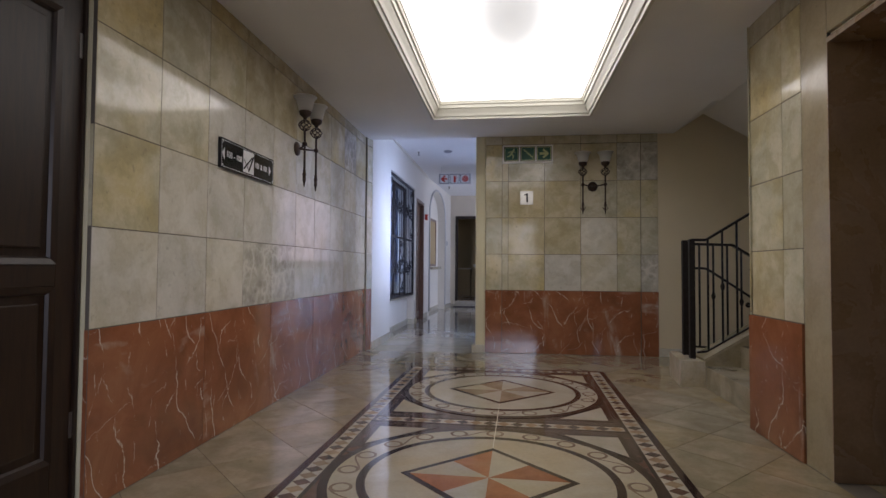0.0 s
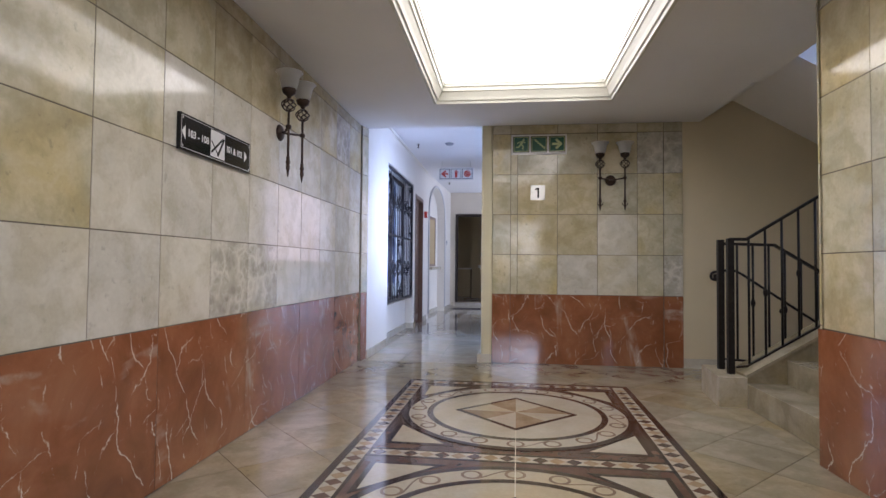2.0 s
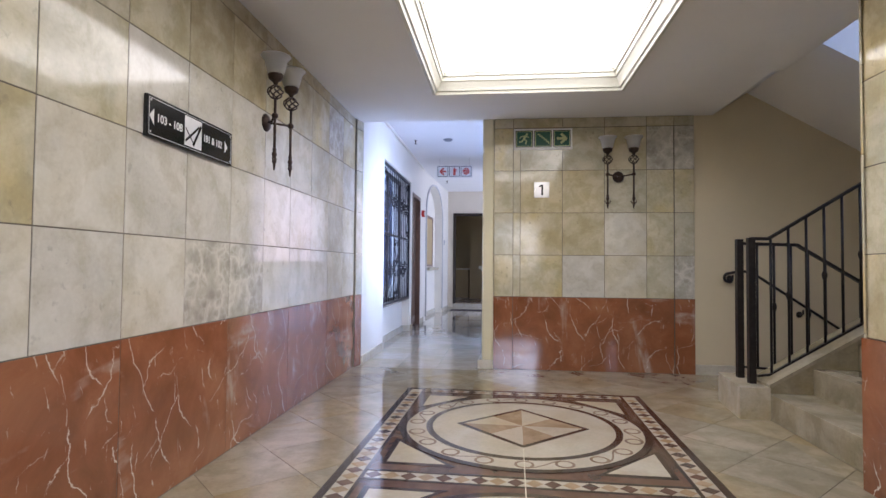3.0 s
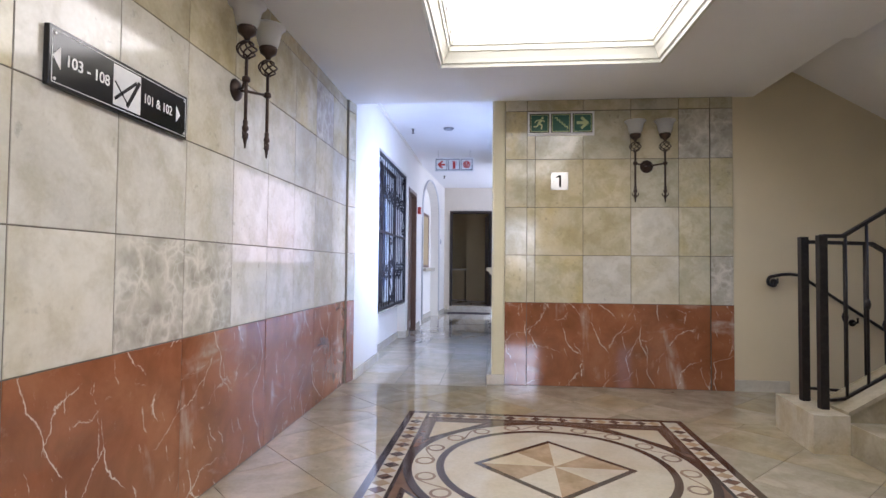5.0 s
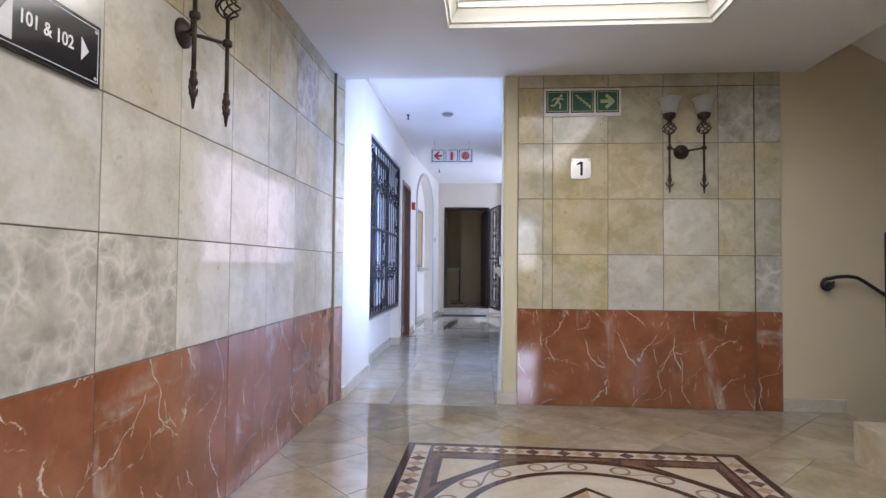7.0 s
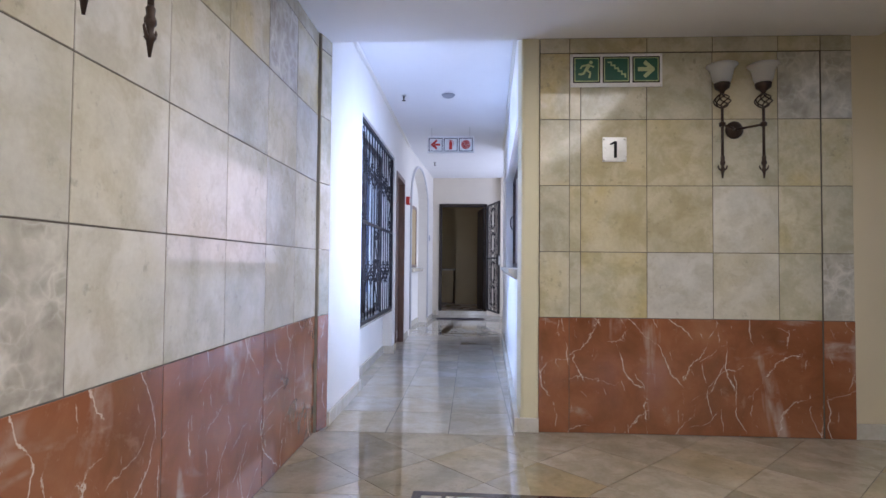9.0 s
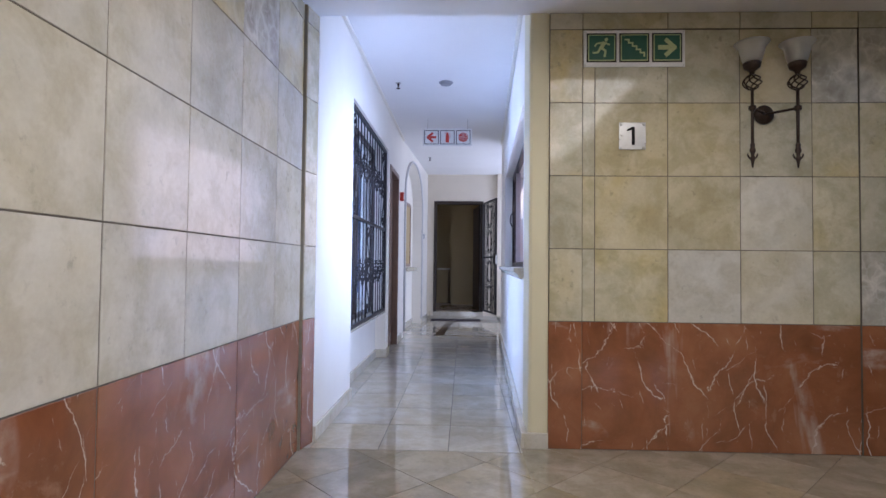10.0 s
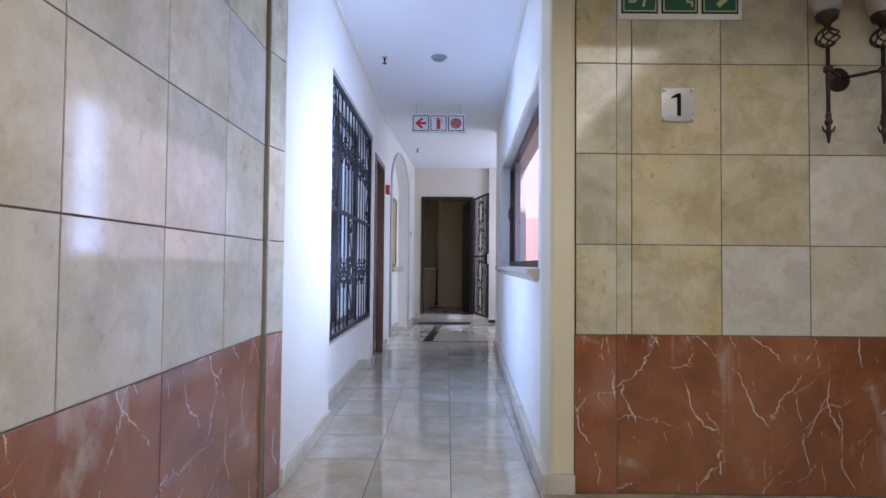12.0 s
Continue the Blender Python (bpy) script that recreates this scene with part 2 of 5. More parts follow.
M_STAIR = marble("pale beige stair marble", (0.40, 0.35, 0.255), (0.25, 0.215, 0.145), (0.31, 0.245, 0.12), 0.12, 4.0, 0.15, mottle=0.3)
M_PLINTH = marble("cream plinth marble", (0.56, 0.51, 0.42), (0.43, 0.385, 0.30), (0.48, 0.40, 0.25), 0.12, 4.0, 0.15, mottle=0.3)
# floor marble made paler, so its colour carries some of the passage daylight
M_HALL = marble("polished floor marble lightened for daylight", (0.53, 0.49, 0.415), (0.39, 0.36, 0.30), (0.43, 0.37, 0.27), 0.06, 2.2, 0.2, mottle=0.35, ior=1.75)
M_BROWN = marble("brown opening stone", (0.34, 0.235, 0.155), (0.25, 0.17, 0.115), (0.28, 0.19, 0.10), 0.25, 3.0, 0.1)
M_INLAY_CREAM = marble("cream inlay marble", (0.47, 0.425, 0.345), (0.39, 0.345, 0.265), (0.45, 0.37, 0.25), 0.07, 2.5, 0.1, mottle=0.12)
M_INLAY_DARK = marble("dark brown inlay marble", (0.055, 0.032, 0.024), (0.035, 0.02, 0.016), (0.07, 0.04, 0.03), 0.08, 6, 0.05)
M_INLAY_BROWN = marble("brown inlay marble", (0.135, 0.080, 0.056), (0.092, 0.053, 0.038), (0.165, 0.105, 0.073), 0.08, 6, 0.05)
M_INLAY_RUST = marble("rust inlay marble", (0.40, 0.17, 0.075), (0.30, 0.12, 0.05), (0.42, 0.22, 0.11), 0.08, 5, 0.05)
M_INLAY_TAN = marble("tan inlay marble", (0.37, 0.28, 0.185), (0.27, 0.19, 0.115), (0.34, 0.23, 0.13), 0.08, 5, 0.05)
M_INLAY_LINK = marble("grey-brown inlay marble", (0.27, 0.20, 0.15), (0.19, 0.135, 0.10), (0.25, 0.18, 0.12), 0.08, 6, 0.05)
M_GROUT = plain("dark grout", (0.13, 0.11, 0.085), 0.9)
M_PANELSTONE = marble("plain tan stone", (0.42, 0.345, 0.215), (0.33, 0.265, 0.16), (0.38, 0.28, 0.14), 0.14, 2.0, 0.1, mottle=0.25)
M_CREAM = paint("cream plaster", (0.66, 0.60, 0.40), 0.55)
M_FARWALL = paint("warm cream plaster", (0.64, 0.57, 0.46), 0.55)
M_STAIRWALL = paint("beige stairwell plaster", (0.64, 0.545, 0.36), 0.6)
M_WHITE = paint("warm white plaster", (0.78, 0.74, 0.66), 0.5)
M_CEIL = paint("white ceiling paint", (0.82, 0.81, 0.80), 0.7, 0.03)
M_CORNICE = paint("cream gloss cornice", (0.62, 0.61, 0.53), 0.45, 0.03)
M_PINK = paint("pink stucco", (0.68, 0.44, 0.43), 0.8, 0.1)
M_PALEPINK = paint("pale pink stucco", (0.74, 0.58, 0.60), 0.8, 0.08)
M_TANWALL = paint("tan room paint", (0.42, 0.31, 0.16), 0.7)
M_IRON = metal("black wrought iron", (0.022, 0.018, 0.016), 0.42, 0.55)
M_BRONZE = metal("brown patinated iron", (0.05, 0.033, 0.024), 0.45, 0.7)
M_STEEL = metal("brushed steel", (0.55, 0.54, 0.52), 0.28, 1.0, 0.1)
M_DOOR = wood("dark stained hardwood", (0.009, 0.004, 0.002), (0.030, 0.014, 0.006), 0.42)
M_DOOR2 = wood("brown stained wood", (0.11, 0.058, 0.036), (0.20, 0.112, 0.07), 0.35)
M_FRAME = metal("bronze anodised frame", (0.05, 0.035, 0.03), 0.4, 0.6)
M_BLACK = plain("black acrylic", (0.012, 0.012, 0.013), 0.12)
M_SILVER = plain("silver print", (0.72, 0.72, 0.70), 0.35)
M_PAPER = plain("white plastic", (0.78, 0.77, 0.74), 0.4)
M_GREEN = plain("sign green", (0.012, 0.095, 0.055), 0.45)
M_GLOW = plain("pale green pictogram", (0.52, 0.58, 0.28), 0.5)
M_SIGNRED = plain("sign red", (0.55, 0.035, 0.02), 0.45)
M_GREYMETAL = plain("grey detector plastic", (0.33, 0.34, 0.38), 0.5)
M_MAT = plain("dark fibre mat", (0.06, 0.045, 0.05), 0.95)
M_STONE = marble("cream sill stone", (0.66, 0.62, 0.52), (0.56, 0.52, 0.43), (0.58, 0.5, 0.36), 0.2, 3, 0.1)
M_GROUND = paint("grey paving", (0.25, 0.24, 0.22), 0.9, 0.15)
M_CURTAIN = plain("slate blue curtain cloth", (0.24, 0.29, 0.47), 0.9)


def glass(name, tint=(0.9, 0.95, 1.0), rough=0.0):
    m, n, l, b = shader(name, rough, 0, tint)
    b.inputs["Transmission Weight"].default_value = 1.0
    b.inputs["IOR"].default_value = 1.45
    return m


M_GLASS = glass("window glass")
M_OPAL, _n, _l, _b = shader("frosted white lamp glass", 0.38, 0, (0.82, 0.81, 0.78))
_b.inputs["Transmission Weight"].default_value = 0.8
M_PANEL, _n, _l, _b = shader("lit ceiling diffuser", 0.5, 0, (0.9, 0.9, 0.88))
_tc = _n.new("ShaderNodeTexCoord")
_mp = _n.new("ShaderNodeMapping")
_mp.inputs["Location"].default_value = (-0.5, -0.5, 0)
_l.new(_tc.outputs["Generated"], _mp.inputs["Vector"])
_ln = _n.new("ShaderNodeVectorMath")
_ln.operation = "LENGTH"
_mp.inputs["Scale"].default_value = (1.0, 1.0, 0.0)
_l.new(_mp.outputs[0], _ln.inputs[0])
_l.new(ramp(_n, _l, _ln.outputs["Value"], [(0.0, (0.19, 0.19, 0.165)), (0.10, (0.23, 0.23, 0.20)), (0.25, (0.50, 0.49, 0.42)), (0.42, (1.0, 0.95, 0.80))]), _b.inputs["Emission Color"])
_b.inputs["Emission Strength"].default_value = PANEL

# ---- building helpers ----


def link_mesh(name, bm, mat, parent=None, label="", at=None):
    me = bpy.data.meshes.new(name)
    bm.to_mesh(me)
    bm.free()
    if mat:
        me.materials.append(mat)
    ob = new(name, me)
    if at is not None:
        ob.matrix_basis = at
    if parent is not None:
        ob.parent = parent
    if label:
        tagged(ob, label)
    return ob


def part(name, bm, mat, parent, label="", at=None):
    return link_mesh(name, bm, mat, parent, label, at)


def thing(name, label, category, group="", kind="", at=None):
    ob = new(name)
    ob.empty_display_size = 0.1
    if at is not None:
        ob.matrix_basis = at
    return tagged(ob, label, category, group, kind)


def structure(name, bm, mat, label, at=None):
    return tagged(link_mesh(name, bm, mat, None, "", at), label, name.split("_")[0], "", "structure")


def add_box(bm, x0, x1, y0, y1, z0, z1, bevel=0.0):
    r = bmesh.ops.create_cube(bm, size=1.0)
    vs = r["verts"]
    for v in vs:
        v.co = Vector((x0 + (v.co.x + 0.5) * (x1 - x0), y0 + (v.co.y + 0.5) * (y1 - y0), z0 + (v.co.z + 0.5) * (z1 - z0)))
    if bevel:
        es = {e for v in vs for e in v.link_edges}
        bmesh.ops.bevel(bm, geom=list(es), offset=bevel, segments=2, affect="EDGES", profile=0.6)
    return vs


def box(*a, bevel=0.0):
    bm = bmesh.new()
    add_box(bm, *a, bevel=bevel)
    return bm


def boxes(rows, bevel=0.0):
    bm = bmesh.new()
    for r in rows:
        add_box(bm, *r, bevel=bevel)
    return bm


def add_tube(bm, points, r, sides=8, closed=False):
    """A round bar along a polyline. r: a number, or one per point."""
    pts = [Vector(p) for p in points]
    n = len(pts)
    radii = r if isinstance(r, (list, tuple)) else [r] * n
    rings, side = [], None
    for i, p in enumerate(pts):
        a = pts[(i - 1) % n] if closed or i else pts[i]
        b = pts[(i + 1) % n] if closed or i < n - 1 else pts[i]
        d = (b - a).normalized()
        if side is None:
            side = d.orthogonal().normalized()
        side = (side - d * side.dot(d)).normalized()
        up = d.cross(side)
        rings.append([bm.verts.new(p + (side * math.cos(2 * math.pi * k / sides) + up * math.sin(2 * math.pi * k / sides)) * radii[i]) for k in range(sides)])
    for i in range(n if closed else n - 1):
        a, b = rings[i], rings[(i + 1) % n]
        for k in range(sides):
            f = bm.faces.new((a[k], a[(k + 1) % sides], b[(k + 1) % sides], b[k]))
            f.smooth = True
    if not closed:
        bm.faces.new(rings[0][::-1])
        bm.faces.new(rings[-1])


def tube(points, r, sides=8, closed=False):
    bm = bmesh.new()
    add_tube(bm, points, r, sides, closed)
    return bm


def add_lathe(bm, profile, sides=20, at=(0, 0, 0), axis="z"):
    """Turns (radius, height) pairs round an upright axis, or one along x or y."""
    rings = []
    for r, h in profile:
        ring = []
        for k in range(sides):
            a = 2 * math.pi * k / sides
            p = (r * math.cos(a), r * math.sin(a), h)
            if axis == "x":
                p = (h, p[0], p[1])
            elif axis == "y":
                p = (p[0], h, p[1])
            ring.append(bm.verts.new(Vector(p) + Vector(at)))
        rings.append(ring)
    for a, b in zip(rings, rings[1:]):
        for k in range(sides):
            f = bm.faces.new((a[k], a[(k + 1) % sides], b[(k + 1) % sides], b[k]))
            f.smooth = True
    bm.faces.new(rings[0][::-1])
    bm.faces.new(rings[-1])
    bmesh.ops.recalc_face_normals(bm, faces=bm.faces)


def lathe(profile, sides=20, at=(0, 0, 0), axis="z"):
    bm = bmesh.new()
    add_lathe(bm, profile, sides, at, axis)
    return bm


def add_prism(bm, poly, lo, hi, axis="z"):
    """Extrudes a polygon: axis z takes (x, y), y takes (x, z), x takes (y, z)."""
    def put(p, h):
        return {"z": (p[0], p[1], h), "y": (p[0], h, p[1]), "x": (h, p[0], p[1])}[axis]
    a = [bm.verts.new(put(p, lo)) for p in poly]
    b = [bm.verts.new(put(p, hi)) for p in poly]
    fs = [bm.faces.new(a[::-1]), bm.faces.new(b)]
    for i in range(len(poly)):
        j = (i + 1) % len(poly)
        fs.append(bm.faces.new((a[i], a[j], b[j], b[i])))
    bmesh.ops.recalc_face_normals(bm, faces=fs)


def prism(poly, lo, hi, axis="z"):
    bm = bmesh.new()
    add_prism(bm, poly, lo, hi, axis)
    return bm


def lettering(name, body, size, mat, parent, at, label="", depth=0.001, width=0.0):
    """Raised characters, each one a part of its own."""
    cu = bpy.data.curves.new(name, "FONT")
    cu.body, cu.size, cu.extrude = body, size, depth
    cu.align_x, cu.align_y, cu.offset = "CENTER", "CENTER", 0.01 * size
    tmp = new(name, cu)
    bpy.context.view_layer.update()
    me = bpy.data.meshes.new_from_object(tmp.evaluated_get(bpy.context.evaluated_depsgraph_get()))
    bpy.data.objects.remove(tmp)
    co = [v.co.copy() for v in me.vertices]
    stretch = width / (max(c.x for c in co) - min(c.x for c in co)) if width else 1.0
    faces = sorted((list(p.vertices) for p in me.polygons), key=lambda f: min(co[k].x for k in f))
    bpy.data.meshes.remove(me)
    groups, reach = [], -1e9
    for f in faces:
        if min(co[k].x for k in f) > reach + 1e-5:
            groups.append([])
        groups[-1].append(f)
        reach = max(reach, max(co[k].x for k in f))
    for group in groups:
        used = sorted({k for f in group for k in f})
        place = {k: n for n, k in enumerate(used)}
        one = bpy.data.meshes.new(name)
        one.from_pydata([(co[k].x * stretch, co[k].y, co[k].z) for k in used], [], [[place[k] for k in f] for f in group])
        one.materials.append(mat)
        ob = new(name, one)
        ob.parent = parent
        ob.matrix_basis = at
        if label:
            tagged(ob, label)


TILE_CACHE = {}


def tile_mesh(w, h, mat, thick=0.02, chamfer=0.0012):
    """A slab with its face at z = 0, its lower corner at the origin and a fine arris."""
    key = (round(w, 4), round(h, 4), mat.name, thick)
    if key not in TILE_CACHE:
        c = chamfer
        out = [(0, 0), (w, 0), (w, h), (0, h)]
        inn = [(c, c), (w - c, c), (w - c, h - c), (c, h - c)]
        vs = [(x, y, -thick) for x, y in out] + [(x, y, -c) for x, y in out] + [(x, y, 0) for x, y in inn]
        fs = [(8, 9, 10, 11)]
        for i in range(4):
            j = (i + 1) % 4
            fs += [(i, j, 4 + j, 4 + i), (4 + i, 4 + j, 8 + j, 8 + i)]
        me = bpy.data.meshes.new("tile")
        me.from_pydata(vs, [], fs)
        me.materials.append(mat)
        TILE_CACHE[key] = me
    return TILE_CACHE[key]


def lay_tile(name, parent, m, w, h, mat):
    ob = new(name, tile_mesh(w, h, mat))
    ob.parent = parent
    ob.matrix_basis = m
    return ob


def wall_tiles(parent, m, us, zs, mat, name="tile", gap=0.0045, broken=(), golden=(), pale=()):
    """Tiles on a wall whose frame m has x along the wall, y up and z out of it."""
    for i, (u0, u1) in enumerate(zip(us, us[1:])):
        for k, (z0, z1) in enumerate(zip(zs, zs[1:])):
            j = random.uniform(-0.0006, 0.0006)
            lay_tile(name, parent, m @ Matrix.Translation((u0 + gap / 2, z0 + gap / 2, j)), u1 - u0 - gap, z1 - z0 - gap, M_BRECCIA if (i, k) in broken else M_GOLD if (i, k) in golden else M_PALE if (i, k) in pale else mat)


def upright(x, y, along, out):
    """A frame on a wall: local x along, local y up, local z out of the wall."""
    a, o = Vector(along), Vector(out)
    return Matrix(((a.x, 0, o.x, x), (a.y, 0, o.y, y), (a.z, 1, o.z, 0), (0, 0, 0, 1)))


def clip_poly(poly, x0, x1, y0, y1):
    for ax, lim, keep in ((0, x0, 1), (0, x1, -1), (1, y0, 1), (1, y1, -1)):
        out = []
        for i, p in enumerate(poly):
            q = poly[(i + 1) % len(poly)]
            a, b = keep * (p[ax] - lim), keep * (q[ax] - lim)
            if a >= 0:
                out.append(p)
            if a * b < 0:
                t = a / (a - b)
                out.append((p[0] + t * (q[0] - p[0]), p[1] + t * (q[1] - p[1])))
        poly = out
        if len(poly) < 3:
            return []
    return poly


def poly_area(p):
    return 0.5 * abs(sum(p[i][0] * p[(i + 1) % len(p)][1] - p[(i + 1) % len(p)][0] * p[i][1] for i in range(len(p))))


def flat_piece(name, poly, z, mat, parent, thick=0.004, label=""):
    """One flat cut of stone with a top at z."""
    n = len(poly)
    if sum(poly[i][0] * poly[(i + 1) % n][1] - poly[(i + 1) % n][0] * poly[i][1] for i in range(n)) < 0:
        poly = poly[::-1]
    me = bpy.data.meshes.new(name)
    me.from_pydata([(x, y, z) for x, y in poly] + [(x, y, z - thick) for x, y in poly], [],
                   [tuple(range(n))] + [(i + n, (i + 1) % n + n, (i + 1) % n, i) for i in range(n)])
    me.materials.append(mat)
    ob = new(name, me)
    ob.parent = parent
    if label:
        tagged(ob, label)
    return ob


def ring_piece(name, cx, cy, r0, r1, z, mat, parent, n=72, thick=0.004):
    bm = bmesh.new()
    loops = []
    for r, h in ((r0, z), (r1, z), (r1, z - thick)):
        loops.append([bm.verts.new((cx + r * math.cos(2 * math.pi * k / n), cy + r * math.sin(2 * math.pi * k / n), h)) for k in range(n)])
    for a, b in zip(loops, loops[1:]):
        for k in range(n):
            bm.faces.new((a[k], b[k], b[(k + 1) % n], a[(k + 1) % n]))
    return part(name, bm, mat, parent)


def disc_poly(cx, cy, r, n=64):
    return [(cx + r * math.cos(2 * math.pi * k / n), cy + r * math.sin(2 * math.pi * k / n)) for k in range(n)]

# ---- large structure ----
WX, BY, CZ, HZ = -1.545, 6.185, 2.5, 2.78      # west face, north face, lobby ceiling, passage ceiling
FAR, EX = 13.47, 1.61                           # far wall of the passage, east face of the lobby
WROW = [0.72, 1.134, 1.554, 1.976, 2.403, 2.5]
WCOL = [1.884 + 0.4175 * i for i in range(11)]  # last joint near the corner groove
WCOL[-1] = 6.048

floor = structure("floor", boxes([(-2.2, 1.75, -2.6, 6.4, -0.2, -0.004), (1.75, 2.22, 4.7, 6.4, -0.2, -0.004), (-2.2, 1.6, 6.4, 13.6, -0.2, -0.004)]), M_GROUT,
                  "polished beige marble tiled floor with dark joints")
wall_west = structure("wall_west", boxes([
    (-1.80, WX - 0.02, -2.6, 0.95, 0, 2.62), (-1.80, WX - 0.02, 0.95, 1.882, 2.12, 2.62), (-1.80, WX - 0.02, 1.882, BY, 0, 2.62),
    (-1.80, -1.52, BY, 6.2, 0, HZ)]), M_CREAM, "cream marble clad lobby wall with red marble wainscot")
wall_north = structure("wall_north", boxes([(-0.148, 1.776, BY + 0.02, 6.42, 0, 4.2), (1.776, 4.1, BY + 0.01, 6.42, -1.2, 4.2)]), M_STAIRWALL,
                       "lobby end wall, marble clad, beige plaster beside the stairs")
post = structure("wall_corner", box(-0.264, -0.148, BY - 0.005, 6.45, 0, HZ, bevel=0.02), M_CREAM, "cream plastered wall corner at the passage")
wall_east = structure("wall_east", boxes([
    (EX + 0.02, 1.90, -2.6, 1.35, 0, 2.62), (EX + 0.02, 1.90, 1.35, 2.65, 2.08, 2.62), (EX + 0.02, 1.90, 2.65, 3.44, 0, 4.2),
    (1.90, 4.1, 3.24, 3.44, -0.2, 4.2)]), M_CREAM, "marble clad lobby wall with a deep opening")
alcove = structure("wall_alcove", boxes([(1.90, 2.75, 2.65, 2.77, 0, 2.2), (1.90, 2.75, 1.23, 1.35, 0, 2.2), (2.75, 2.87, 1.23, 2.77, 0, 2.2), (1.90, 2.75, 1.35, 2.65, 2.08, 2.2)]),
                   M_BROWN, "brown stone lined deep wall opening")
alcove_lining = structure("trim_opening", boxes([(EX, 1.90, 2.625, 2.65, 0, 2.08), (EX, 1.90, 1.35, 1.375, 0, 2.08), (EX, 1.90, 1.375, 2.625, 2.055, 2.08)]), M_BROWN,
                          "brown stone lining of the wall opening")
floor_alcove = structure("floor_alcove", box(1.75, 2.75, 1.35, 2.65, -0.1, -0.003), M_FLOOR, "beige stone floor of the wall opening")
wall_south = structure("wall_south", boxes([(-1.8, -0.65, -2.75, -2.6, 0, 2.62), (0.85, 1.9, -2.75, -2.6, 0, 2.62), (-0.65, 0.85, -2.75, -2.6, 0, 0.95), (-0.65, 0.85, -2.75, -2.6, 2.15, 2.62)]), M_CREAM, "plain cream wall with a window closing the lobby")
# unseen slab, added to keep direct sun out of the south window
structure("porch_roof", box(-2.6, 2.8, -5.2, -2.75, 2.55, 2.7), M_WHITE, "flat white slab added outside the lobby window to block the sun")

# lobby ceiling round the lit recess, and its lower edge over the passage mouth
LX0, LX1, LY0, LY1 = -0.640, 0.900, 1.49, 5.215
ceiling = structure("ceiling", boxes([
    (WX - 0.03, LX0, -2.6, 6.20, CZ, 2.86), (LX1, EX + 0.02, -2.6, 3.44, CZ, 2.86), (LX1, 1.95, 3.44, 6.20, CZ, 2.86),
    (LX0, LX1, -2.6, LY0, CZ, 2.86), (LX0, LX1, LY1, 6.20, CZ, 2.86), (LX0, LX1, LY0, LY1, 2.70, 2.86)]), M_CEIL, "white painted lobby ceiling with a lit recess")
ceiling_hall = structure("ceiling_hall", boxes([(-1.75, 0.1, 6.20, 10.72, HZ, 2.95), (-1.75, 1.6, 10.72, 13.7, HZ, 2.95)]), M_CEIL, "white painted passage ceiling")
ceiling_stair = structure("ceiling_stair", box(1.85, 4.1, 3.4, 6.45, 4.2, 4.35), M_CEIL, "white ceiling high over the stairs")
soffit = structure("ceiling_soffit", prism([(1.95, CZ), (2.27, 2.71), (3.95, 1.74), (3.95, 2.05), (2.35, 2.97), (1.95, 2.97)], 5.0, BY + 0.01, "y"), M_CEIL,
                   "white sloped underside of the stair flight above")
slab_edge = structure("ceiling_edge", box(1.95, 2.02, 3.44, 5.0, CZ, 2.97), M_CEIL, "white edge of the landing slab")
wall_stair = structure("wall_stair", boxes([(4.0, 4.15, 3.24, 3.55, -1.6, 4.3), (4.0, 4.15, 4.55, 6.42, -1.6, 4.3), (4.0, 4.15, 3.55, 4.55, -1.6, 2.45), (4.0, 4.15, 3.55, 4.55, 3.75, 4.3)]), M_STAIRWALL, "beige plaster stair wall with a high window opening")
floor_low = structure("floor_stairwell", box(2.2, 4.1, 4.8, 6.42, -1.7, -1.5), M_FLOOR, "beige stone floor at the foot of the stairs")

# passage: west wall with the barred window, door, arched niche
HWX = -1.50
wall_hall = structure("wall_hall", boxes([
    (-1.78, HWX, 6.2, 7.21, 0, HZ), (-1.78, HWX, 7.21, 9.16, 2.33, HZ), (-1.78, HWX - 0.115, 7.21, 9.09, 0, 0.50), (-1.78, HWX, 9.09, 9.30, 0, 0.50), (-1.78, HWX, 9.16, 9.30, 0.50, HZ),
    (-1.78, HWX, 9.30, 10.10, 2.20, HZ), (-1.78, HWX, 10.10, 10.55, 0, HZ)]), M_WHITE, "warm white plaster passage wall with barred window and door")
TILT_B = math.degrees(math.atan2(0.16, 2.92))
WB = pose(HWX, 10.55, 0, 0, 0, 90 - TILT_B)     # local x runs on along the wall, local y into it


def arch_wall():
    bm = bmesh.new()
    u0, u1, spring, rise, end = 0.22, 2.05, 2.05, 0.58, 3.1
    add_box(bm, 0, u0, 0, 0.5, 0, HZ)
    add_box(bm, u1, end, 0, 0.5, 0, HZ)
    n = 18
    c, a = (u0 + u1) / 2, (u1 - u0) / 2
    pts = [(c - a * math.cos(math.pi * k / n), spring + rise * math.sin(math.pi * k / n)) for k in range(n + 1)]
    for p, q in zip(pts, pts[1:]):
        add_prism(bm, [p, q, (q[0], HZ), (p[0], HZ)], 0, 0.5, "y")
    add_box(bm, u0, u1, 0.16, 0.5, 0, HZ - 0.02)
    return bm


wall_arch = structure("wall_arch", arch_wall(), M_WHITE, "warm white plaster wall with an arched niche", WB)


